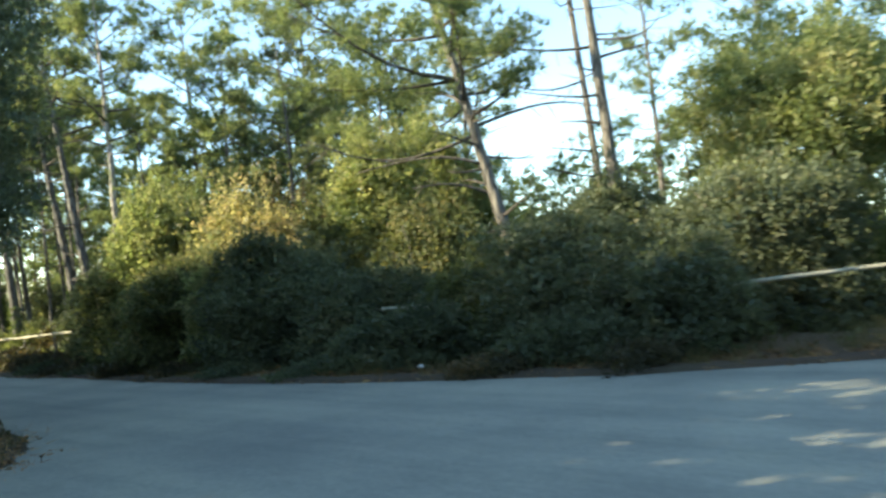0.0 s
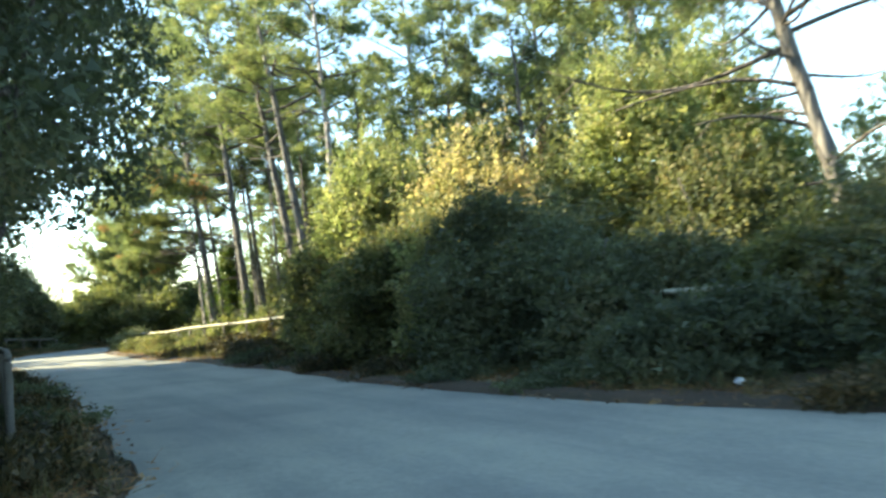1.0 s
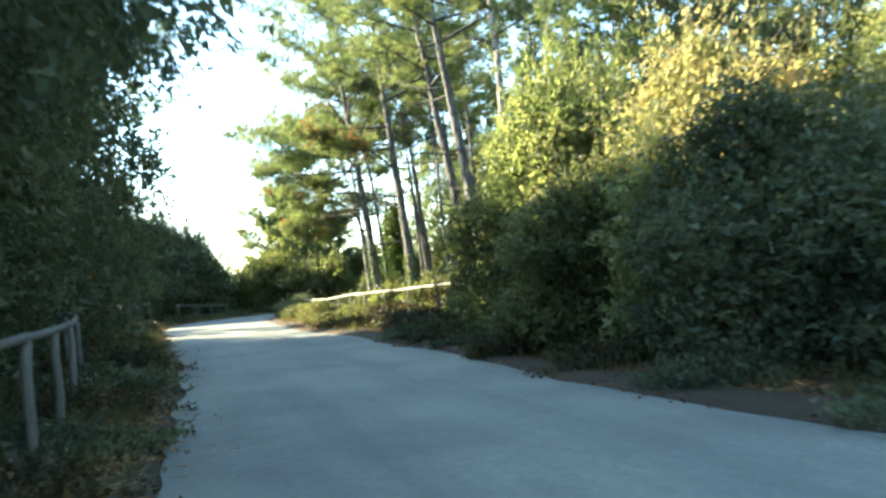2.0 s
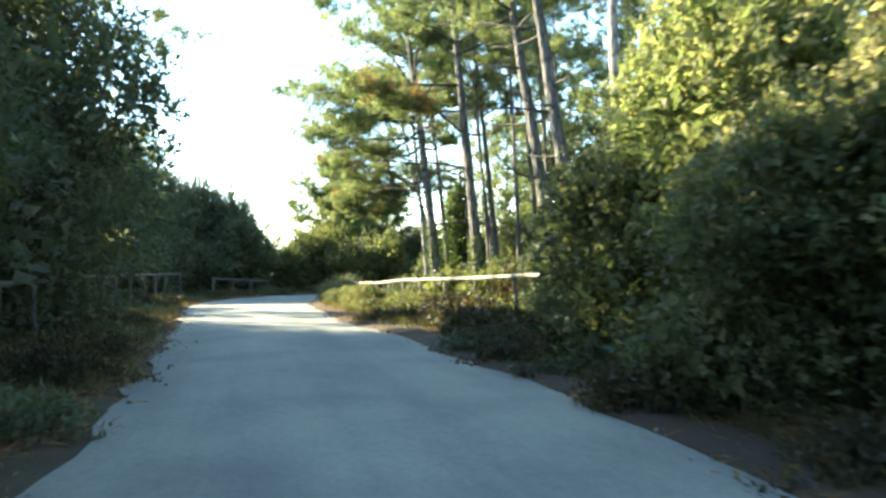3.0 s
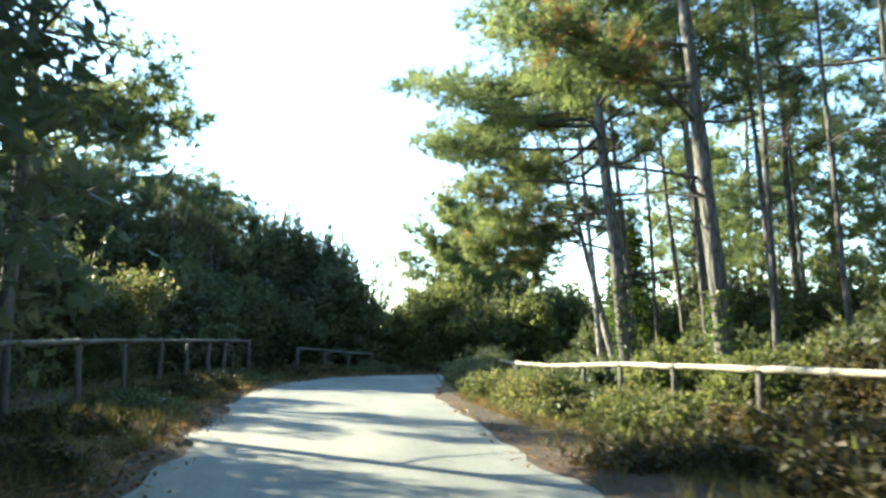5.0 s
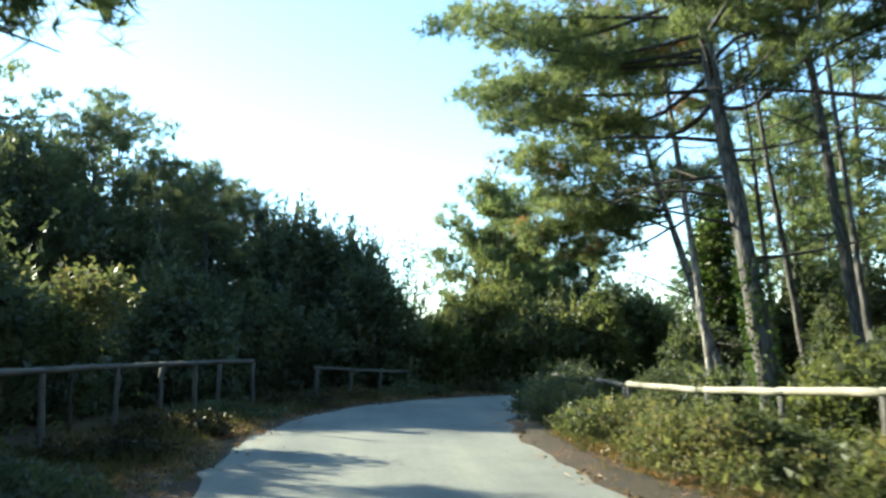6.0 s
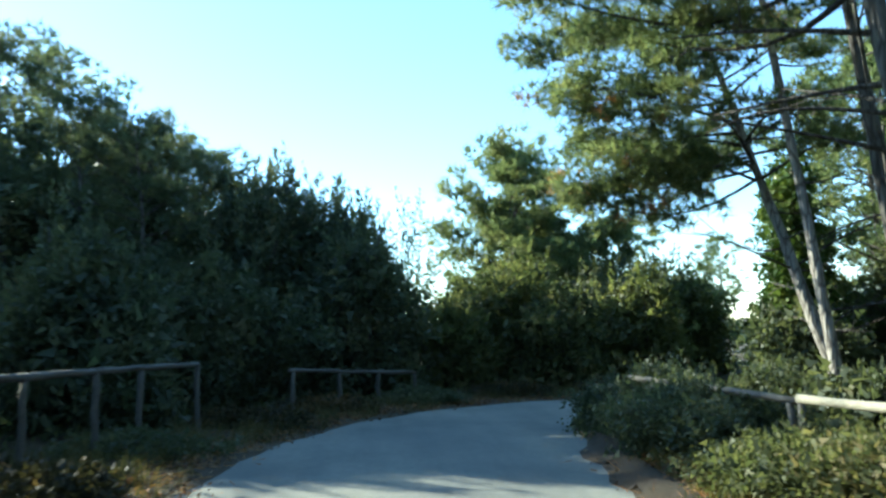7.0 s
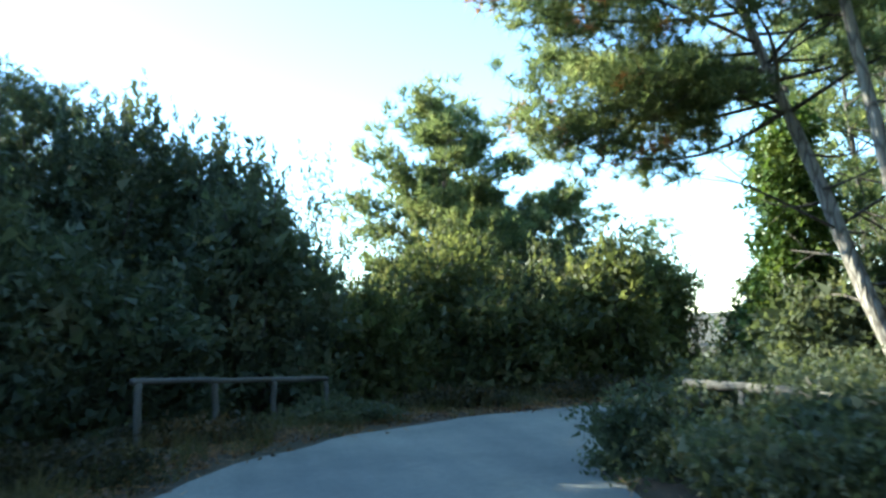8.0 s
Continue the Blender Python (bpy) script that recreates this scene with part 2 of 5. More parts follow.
# ---- building helpers ----
def mesh_of(name, verts, faces, material=None, smooth=False):
    """A mesh from arrays: verts (n, 3), and faces, one array or a list of arrays of triangles or quads."""
    faces = faces if isinstance(faces, list) else [faces]
    me = bpy.data.meshes.new(name)
    verts = np.asarray(verts, np.float32)
    me.vertices.add(len(verts))
    me.vertices.foreach_set("co", verts.ravel())
    loops = np.concatenate([np.asarray(f, np.int32).ravel() for f in faces])
    sizes = np.concatenate([np.full(len(f), np.asarray(f).shape[1], np.int32) for f in faces])
    me.loops.add(len(loops))
    me.loops.foreach_set("vertex_index", loops)
    me.polygons.add(len(sizes))
    me.polygons.foreach_set("loop_start", np.concatenate([[0], np.cumsum(sizes)[:-1]]).astype(np.int32))
    me.polygons.foreach_set("loop_total", sizes)
    if smooth:
        me.polygons.foreach_set("use_smooth", np.ones(len(sizes), bool))
    me.update(calc_edges=True)
    if material:
        me.materials.append(material)
    return me


def part(name, mesh, parent, label=""):
    ob = new(name, mesh)
    ob.parent = parent
    return tagged(ob, label)


def thing(name, m, label, category, group=""):
    ob = new(name)
    ob.matrix_basis = m
    ob.empty_display_size = 0.3
    return tagged(ob, label, category, group)


class Soup:
    """Collects vertices and faces of many small pieces into one mesh."""

    def __init__(self):
        self.v, self.tri, self.quad, self.n = [], [], [], 0

    def add(self, v, tri=None, quad=None):
        v = np.asarray(v, float).reshape(-1, 3)
        if tri is not None and len(tri):
            self.tri.append(np.asarray(tri) + self.n)
        if quad is not None and len(quad):
            self.quad.append(np.asarray(quad) + self.n)
        self.v.append(v)
        self.n += len(v)

    def mesh(self, name, material, smooth=False):
        faces = []
        if self.tri:
            faces.append(np.concatenate(self.tri))
        if self.quad:
            faces.append(np.concatenate(self.quad))
        return mesh_of(name, np.concatenate(self.v), faces, material, smooth)


def tube(soup, pts, radii, sides=6, rng=None, rough=0.0):
    """A tapered tube along points, closed at both ends."""
    pts = np.asarray(pts, float)
    k = len(pts)
    t = np.gradient(pts, axis=0)
    t /= np.linalg.norm(t, axis=1)[:, None] + 1e-9
    ref = np.where(np.abs(t[:, 2:3]) > 0.9, [[1.0, 0, 0]], [[0, 0, 1.0]])
    a = np.cross(t, ref)
    a /= np.linalg.norm(a, axis=1)[:, None] + 1e-9
    for i in range(1, k):
        if a[i] @ a[i - 1] < 0.3:
            a[i] = a[i - 1] - t[i] * (t[i] @ a[i - 1])
            a[i] /= np.linalg.norm(a[i]) + 1e-9
    b = np.cross(t, a)
    ang = np.arange(sides) * 2 * np.pi / sides
    r = np.asarray(radii, float)[:, None] * np.ones((1, sides))
    if rng is not None and rough:
        r = r * (1 + rough * rng.standard_normal(r.shape))
    ring = pts[:, None] + r[..., None] * (np.cos(ang)[None, :, None] * a[:, None] + np.sin(ang)[None, :, None] * b[:, None])
    i, j = np.meshgrid(np.arange(k - 1), np.arange(sides), indexing="ij")
    q = np.stack([i * sides + j, i * sides + (j + 1) % sides, (i + 1) * sides + (j + 1) % sides, (i + 1) * sides + j], -1).reshape(-1, 4)
    v = np.concatenate([ring.reshape(-1, 3), pts[:1], pts[-1:]])
    jj = np.arange(sides)
    caps = np.concatenate([np.stack([np.full(sides, k * sides), (jj + 1) % sides, jj], -1),
                           np.stack([np.full(sides, k * sides + 1), (k - 1) * sides + jj, (k - 1) * sides + (jj + 1) % sides], -1)])
    soup.add(v, caps, q)


def unit(v):
    return v / (np.linalg.norm(v, axis=-1, keepdims=True) + 1e-9)


def leaves(soup, centres, dirs, length, width, rng):
    """A pointed leaf at each centre, along dirs, turned by chance about its length."""
    n = len(centres)
    d = unit(dirs)
    side = unit(np.cross(d, rng.standard_normal((n, 3))))
    ln = (length * rng.uniform(0.6, 1.4, n))[:, None]
    wd = (width * rng.uniform(0.7, 1.3, n))[:, None]
    skew = side * wd * rng.uniform(-0.3, 0.3, (n, 1))
    v = np.stack([centres - d * ln * 0.4 - side * wd * 0.5, centres - d * ln * 0.4 + side * wd * 0.5, centres + d * ln * 0.6 + skew], 1).reshape(-1, 3)
    soup.add(v, np.arange(3 * n).reshape(-1, 3))


def blades(soup, centres, dirs, length, width, rng):
    """Bunches of needles: one narrow triangle for each centre and direction."""
    n = len(centres)
    d = unit(dirs)
    side = unit(np.cross(d, rng.standard_normal((n, 3))))
    ln = (length * rng.uniform(0.7, 1.3, n))[:, None]
    v = np.stack([centres - side * width * 0.5, centres + side * width * 0.5, centres + d * ln], 1).reshape(-1, 3)
    soup.add(v, np.arange(3 * n).reshape(-1, 3))


def blob(soup, c, r, rng, lat=7, lon=10, rough=0.12):
    """A lumpy closed form: the dense inside of a crown."""
    th = np.linspace(0, np.pi, lat + 1)[1:-1]
    ph = np.arange(lon) * 2 * np.pi / lon
    T, P = np.meshgrid(th, ph, indexing="ij")
    d = np.stack([np.sin(T) * np.cos(P), np.sin(T) * np.sin(P), np.cos(T)], -1)
    s = 1 + rough * rng.standard_normal(T.shape)
    ring = (d * s[..., None] * np.array(r) + np.array(c)).reshape(-1, 3)
    k = len(th)
    i, j = np.meshgrid(np.arange(k - 1), np.arange(lon), indexing="ij")
    q = np.stack([i * lon + j, (i + 1) * lon + j, (i + 1) * lon + (j + 1) % lon, i * lon + (j + 1) % lon], -1).reshape(-1, 4)
    v = np.concatenate([ring, [np.array(c) + [0, 0, r[2]], np.array(c) - [0, 0, r[2]]]])
    jj = np.arange(lon)
    tri = np.concatenate([np.stack([np.full(lon, k * lon), jj, (jj + 1) % lon], -1), np.stack([np.full(lon, k * lon + 1), (k - 1) * lon + (jj + 1) % lon, (k - 1) * lon + jj], -1)])
    soup.add(v, tri, q)


def crown_leaves(soup, lobes, cover, length, width, rng, core=1.0, shoots=0, droop=0.0):
    """Sprays of leaves over a set of lobes (x, y, z, rx, ry, rz), with gaps between the sprays. cover: leaf area for each unit of the lobes' skin.
    core: the same for a deeper layer of larger leaves. shoots stand up from the top."""
    lobes = np.array(lobes, float)
    area = 4.19 * (lobes[:, 3] * lobes[:, 4] + lobes[:, 3] * lobes[:, 5] + lobes[:, 4] * lobes[:, 5])

    def layer(size, wide, amount, r0, r1, spray):
        k = int(amount * area.sum() / (0.5 * size * wide) / spray)
        which = rng.choice(len(lobes), k, p=area / area.sum())
        d = unit(rng.standard_normal((k, 3)))
        seed_at = lobes[which, :3] * 1.7 + d * lobes[which, 3:] * 1.6
        bump = np.array([noise.noise(Vector(tuple(v))) + 0.7 * noise.noise(Vector(tuple(v * 2.7))) for v in seed_at])
        c = lobes[which, :3] + d * lobes[which, 3:] * ((rng.uniform(r0, r1, k) + 0.42 * bump + 0.35 * (rng.uniform(0, 1, k) > 0.93) * rng.uniform(0, 1, k))[:, None])
        buried = np.zeros(k, bool)
        for i, (x, y, z, rx, ry, rz) in enumerate(lobes):
            q = ((c - [x, y, z]) / [rx, ry, rz])
            buried |= ((q * q).sum(1) < (r0 * 0.86) ** 2) & (which != i)
        keep = ~buried & (c[:, 2] > 0.02)
        c, d = c[keep], d[keep]
        k = len(c)
        out = unit(d + 0.55 * rng.standard_normal((k, 3)) + [0, 0, 0.3 - droop])
        along = rng.uniform(-1, 1.1, (k, spray))
        cc = c[:, None] + out[:, None] * along[..., None] * size * 1.5 + rng.standard_normal((k, spray, 3)) * size * 0.5
        dd = out[:, None] + rng.standard_normal((k, spray, 3)) * 0.8 + np.array([0, 0, -droop])
        leaves(soup, cc.reshape(-1, 3), dd.reshape(-1, 3), size, wide, rng)

    layer(length, width, cover, 0.74, 1.10, 8)
    if core:
        layer(length * 1.6, width * 1.9, core, 0.55, 0.78, 5)
    if shoots:
        w = rng.choice(len(lobes), shoots, p=lobes[:, 2] ** 2 / (lobes[:, 2] ** 2).sum())
        a = rng.uniform(0, 2 * np.pi, shoots)
        e = rng.uniform(0.0, 0.8, shoots)
        top = lobes[w, :3] + np.stack([np.cos(a) * e * lobes[w, 3], np.sin(a) * e * lobes[w, 4], np.sqrt(1 - e * e) * lobes[w, 5] * 0.9], -1)
        tall = rng.uniform(0.4, 1.5, shoots) * min(1.15, 0.3 * lobes[:, 2].max())
        n = 30 if shoots > 100 else 18
        u = rng.uniform(0, 1, (shoots, n))
        cc = top[:, None] + np.stack([0.25 * u * rng.standard_normal((shoots, 1)), 0.25 * u * rng.standard_normal((shoots, 1)), u * tall[:, None]], -1)
        cc = cc + rng.standard_normal(cc.shape) * 0.06 * (1.3 - u[..., None])
        dd = rng.standard_normal(cc.shape) * 0.5 + [0, 0, 0.9]
        leaves(soup, cc.reshape(-1, 3), dd.reshape(-1, 3), length * 1.1, width * 0.8, rng)


def lobes_for(w, d, h, rng, n=9):
    """Overlapping lobes that fill a shrub w by d by h metres, standing on the ground."""
    out = [(0, 0, h * 0.45, w * 0.38, d * 0.38, h * 0.44)]
    for i in range(n):
        a = 2 * math.pi * i / n + rng.uniform(-0.4, 0.4)
        z = h * rng.uniform(0.32, 0.74)
        f = 0.33 * (1.0 - 0.35 * z / h)
        r = rng.uniform(0.18, 0.27)
        out.append((w * f * math.cos(a), d * f * math.sin(a), z, w * r, d * r, h * rng.uniform(0.16, 0.24)))
    for i in range(max(4, n - 2)):
        a = 2 * math.pi * (i + 0.5) / max(4, n - 2) + rng.uniform(-0.3, 0.3)
        out.append((w * 0.33 * math.cos(a), d * 0.33 * math.sin(a), h * rng.uniform(0.10, 0.2), w * rng.uniform(0.17, 0.24), d * rng.uniform(0.17, 0.24), h * 0.2))
    for i in range(max(2, n // 3)):
        a, e = rng.uniform(0, 6.28), rng.uniform(0.05, 0.22)
        out.append((w * e * math.cos(a), d * e * math.sin(a), h * rng.uniform(0.70, 0.84), w * 0.18, d * 0.18, h * rng.uniform(0.12, 0.18)))
    return out


def bush(name, label, category, x, y, w, d, h, cover, leaf, material, seed, turn=0.0, shoots=24, core=0.55, group="", sink=0.06, lobes=9):
    """A shrub of leaves on stems, standing on the ground."""
    rng = np.random.default_rng(seed)
    top = thing(name, pose(x, y, gz(x, y) - sink, 0, 0, turn), label, category, group)
    s = Soup()
    crown_leaves(s, lobes_for(w, d, h, rng, n=lobes), cover, leaf, leaf * 0.6, rng, core, shoots)
    part("foliage", s.mesh("foliage", material), top)
    for i in range(4):
        st = Soup()
        a = rng.uniform(0, 6.28)
        u = np.linspace(0, 1, 6)[:, None]
        end = np.array([w * 0.3 * math.cos(a), d * 0.3 * math.sin(a), h * rng.uniform(0.6, 0.95)])
        pts = np.array([[0.1 * math.cos(a), 0.1 * math.sin(a), 0]]) * (1 - u) + end * u ** np.array([[1.0, 1.0, 0.75]]) + 0.05 * rng.standard_normal((6, 3)) * u
        tube(st, pts, np.linspace(0.03, 0.008, 6) * (0.6 + h / 4), 5)
        part("stem", st.mesh("stem", M_BARK_DARK, True), top)
    return top


def pine_meshes(seed, H, r, base=0.5, spread=3.0, lean=(0.0, 0.0), bend=0.25, limbs=24, bias=(0.0, 0.0), dead=10, needle=None, density=1.0, bark=None, droop=0.0, dead_crown=0.0, fine=True, extra=(), silky=False, tufted=False):
    """Meshes of one pine at the origin: trunk, limbs, needles. lean: sideways metres for each metre of height.
    tufted: upswept limbs that are bare but for a round tuft at their tips."""
    rng = np.random.default_rng(seed)
    ph = rng.uniform(0, 6.28)

    def axis(u):
        u = np.asarray(u, float)
        sway = bend * np.sin(u * 3.4 + ph) * u
        return np.stack([lean[0] * H * u + sway * math.cos(ph), lean[1] * H * u + sway * math.sin(ph), H * u], -1)

    us = np.linspace(0, 1, 26)
    trunk = Soup()
    rad = r * (1.0 - 0.86 * us ** 1.2) + 0.4 * r * np.exp(-us * 40)
    wander = np.cumsum(rng.standard_normal((26, 3)) * [0.016, 0.016, 0], 0) * (r / 0.2) * us[:, None] ** 0.5
    tube(trunk, axis(us) + wander - [[0, 0, 0.15]] * (us[:, None] < 0.01), rad, 10, rng, 0.07)
    woods, green, brown = [], Soup(), Soup()
    bias = np.array([*bias, 0.0])

    def limb(p0, d, length, r0, rise, n=7):
        u = np.linspace(0, 1, n)[:, None]
        wob = rng.standard_normal((1, 3)) * 0.08 * length
        pts = p0 + d * u * length + np.array([[0, 0, 1.0]]) * rise * length * u ** 2 + wob * np.sin(u * 3.1)
        wood = Soup()
        tube(wood, pts, np.linspace(r0, r0 * 0.22, n), 5)
        woods.append(wood)
        return pts, wood

    for i in range(limbs):
        u = base + (0.985 - base) * ((i + rng.uniform(0, 0.9)) / limbs)
        v = (u - base) / (1 - base)
        a = i * 2.4 + rng.uniform(-0.5, 0.5)
        flat = np.array([math.cos(a), math.sin(a), 0.0])
        length = spread * (0.35 + 0.65 * math.sin(math.pi * min(1, 0.18 + 0.80 * v)) ** 0.8) * rng.uniform(0.7, 1.15) * (1 + float(bias @ flat))
        if v > 0.85:
            length *= 0.6
        if length < 0.25:
            continue
        up = math.tan(radians(rng.uniform(2, 22) + 45 * v ** 2)) - droop * (1 - v) + (0.35 if tufted else 0.0)
        d = unit(flat + [0, 0, up])
        pts, wood = limb(axis(u), d, length, max(0.02, r * 0.32 * (1 - 0.6 * v)), rng.uniform(0.02, 0.25))
        puffs = max(3, int(length * 6.0 * density))
        s = (0.42 if silky else 0.30) + (0.58 if silky else 0.70) * rng.uniform(0, 1, puffs) ** 0.7
        if tufted:
            s = 0.72 + 0.3 * rng.uniform(0, 1, puffs)
        s[0] = 1.0
        idx = s * (len(pts) - 1)
        lo = np.clip(idx.astype(int), 0, len(pts) - 2)
        on = pts[lo] + (pts[lo + 1] - pts[lo]) * (idx - lo)[:, None]
        sidew = np.clip(rng.standard_normal((puffs, 3)), -1.5, 1.5) * np.array([0.30, 0.30, 0.13]) * (0.45 + length * 0.25) * (0.55 if tufted else 1.0)
        c = on + sidew + [0, 0, 0.12]
        for a0, b0 in zip(on[1::2 if fine else 5], c[1::2 if fine else 5]):
            m = (a0 + b0) / 2 + rng.standard_normal(3) * 0.05
            tube(wood, [a0, m, b0], [0.018, 0.013, 0.006], 3)
        tufts = 6 if fine else 7
        cc = (c[:, None] + rng.standard_normal((puffs, tufts, 3)) * np.array([0.17, 0.17, 0.10])).reshape(-1, 3)
        out = unit(cc - np.repeat(axis(u)[None], len(cc), 0) * [1, 1, 1])
        k = 20 if silky else 18 if fine else 11
        tc = np.repeat(cc, k, 0)
        td = rng.standard_normal((len(tc), 3)) * 0.75 + np.repeat(out, k, 0) * 0.45 + [0, 0, 0.5]
        gone = brown if rng.uniform() < dead_crown else green
        blades(gone, tc, td, 0.24 if fine else 0.29, 0.022 if silky else 0.024 if fine else 0.042, rng)
    for i in range(dead):
        u = rng.uniform(max(0.12, base - 0.32), base + 0.1)
        a = rng.uniform(0, 6.28)
        flat = np.array([math.cos(a), math.sin(a), rng.uniform(-0.15, 0.3)])
        length = spread * rng.uniform(0.25, 0.8)
        pts, wood = limb(axis(u), unit(flat), length, r * 0.16 + 0.008, rng.uniform(-0.1, 0.2))
        for k in range(3):
            p0 = pts[2 + k]
            d = unit(flat + rng.standard_normal(3) * 0.6)
            tube(wood, [p0, p0 + d * length * 0.18, p0 + d * length * 0.33 + rng.standard_normal(3) * 0.05], [0.012, 0.008, 0.004], 3)
    # single long limbs: height, bearing, length, rise, and the brown share of their tip's needles (None: bare)
    for h, bearing, length, rise, withered in extra:
        a = radians(bearing)
        flat = np.array([math.cos(a), math.sin(a), 0.05])
        pts, wood = limb(axis(h / H), unit(flat), length, r * 0.22 + 0.01, rise, 9)
        for k in range(5):
            p0 = pts[3 + k]
            d = unit(flat + rng.standard_normal(3) * 0.7)
            tube(wood, [p0, p0 + d * length * 0.1, p0 + d * length * 0.2 + rng.standard_normal(3) * 0.05], [0.014, 0.009, 0.004], 3)
        if withered is None:
            continue
        c = pts[rng.integers(3, 9, 46)] + np.clip(rng.standard_normal((46, 3)), -1.5, 1.5) * [0.46, 0.46, 0.19]
        cc = (c[:, None] + rng.standard_normal((46, 6, 3)) * [0.17, 0.17, 0.10]).reshape(-1, 3)
        tc = np.repeat(cc, 20 if silky else 16, 0)
        td = rng.standard_normal((len(tc), 3)) * 0.8 + flat * 0.4 + [0, 0, 0.2]
        cut = int(len(tc) * withered)
        if cut:
            blades(brown, tc[:cut], td[:cut], 0.23, 0.023, rng)
        if cut < len(tc):
            blades(green, tc[cut:], td[cut:], 0.23, 0.022 if silky else 0.025, rng)
    out = [("trunk", trunk.mesh("trunk", bark or M_BARK, True))]
    out += [("limb", w.mesh("limb", M_BARK_DARK, True)) for w in woods]
    if green.n:
        out.append(("crown", green.mesh("crown", needle or M_NEEDLE)))
    if brown.n:
        out.append(("dead_needles", brown.mesh("dead_needles", M_NEEDLE_DEAD)))
    return out


def pine(x, y, label, meshes, group="pines", turn=0.0, scale=1.0, name="pine_tree"):
    top = thing(name, pose(x, y, gz(x, y) - 0.03, 0, 0, turn) @ Matrix.Scale(scale, 4), label, "pine tree", group)
    for key, me in meshes:
        part(key, me, top, "rust-brown dead needles" if key == "dead_needles" else "")
    return top


def broadleaf(name, label, x, y, H, lobes, cover, leaf, material, seed, r=0.16, group="", shoots=0, core=0.55, droop=0.0, category="tree"):
    """A broad-leaved tree: trunk, limbs that reach its lobes, and a crown of leaves over the lobes (given from the tree's foot)."""
    rng = np.random.default_rng(seed)
    top = thing(name, pose(x, y, gz(x, y) - 0.03), label, category, group)
    st = Soup()
    u = np.linspace(0, 1, 9)[:, None]
    sway = rng.standard_normal((1, 3)) * [0.3, 0.3, 0]
    mid = np.mean([l[:3] for l in lobes], 0)
    trunk = np.array([[mid[0] * 0.5, mid[1] * 0.5, H * 0.62]]) * u + sway * np.sin(u * 3.0)
    tube(st, trunk, r * (1 - 0.7 * u[:, 0]) + 0.3 * r * np.exp(-u[:, 0] * 20), 9, rng, 0.05)
    part("trunk", st.mesh("trunk", M_BARK_DARK, True), top)
    for l in lobes:
        lb = Soup()
        p0 = trunk[rng.integers(3, 8)]
        p1 = np.array(l[:3])
        uu = np.linspace(0, 1, 6)[:, None]
        pts = p0 * (1 - uu) + p1 * uu + rng.standard_normal((1, 3)) * 0.2 * np.sin(uu * 3.1)
        tube(lb, pts, np.linspace(r * 0.45, 0.02, 6), 5)
        part("limb", lb.mesh("limb", M_BARK_DARK, True), top)
    s = Soup()
    crown_leaves(s, lobes, cover, leaf, leaf * 0.55, rng, core, shoots, droop)
    part("crown", s.mesh("crown", material), top)
    return top


# ---- ground ----
def build_ground():
    def axis(lo, hi, step, far):
        inner = np.arange(lo, hi + 0.01, step)
        out = np.array(far)
        return np.concatenate([lo - out[::-1], inner, hi + out])
    xs = axis(-72, 34, 0.8, [4, 12, 30, 80, 250, 900, 3000])
    ys = axis(-24, 90, 0.8, [4, 12, 30, 80, 250, 900, 3000])
    X, Y = np.meshgrid(xs, ys, indexing="ij")
    x, y = X.ravel(), Y.ravel()
    z = plane(x, y)
    near = (np.abs(x + 19) < 60) & (np.abs(y - 33) < 65)
    r = np.full(x.shape, 50.0)
    z[near] += bank(x[near], y[near])
    rr, ll = off_line(RIGHT_COARSE, x[near], y[near]), -off_line(LEFT_COARSE, x[near], y[near])
    r[near] = np.maximum(rr, ll)
    lump = np.array([noise.noise(Vector((a * 0.45, b * 0.45, 0))) + 0.5 * noise.noise(Vector((a * 1.3, b * 1.3, 4))) for a, b in zip(x, y)])
    z += np.clip((r - 0.3) / 2.5, 0, 1) * 0.10 * lump
    z -= np.where(r < 0.2, 0.05, 0.0)
    ny = len(ys)
    i, j = np.meshgrid(np.arange(len(xs) - 1), np.arange(ny - 1), indexing="ij")
    q = np.stack([i * ny + j, (i + 1) * ny + j, (i + 1) * ny + j + 1, i * ny + j + 1], -1).reshape(-1, 4)
    ob = new("ground", mesh_of("ground", np.stack([x, y, z], -1), q, M_GROUND, True))
    tagged(ob, "dark forest floor of earth, leaf litter and pine needles", "ground", kind="structure")


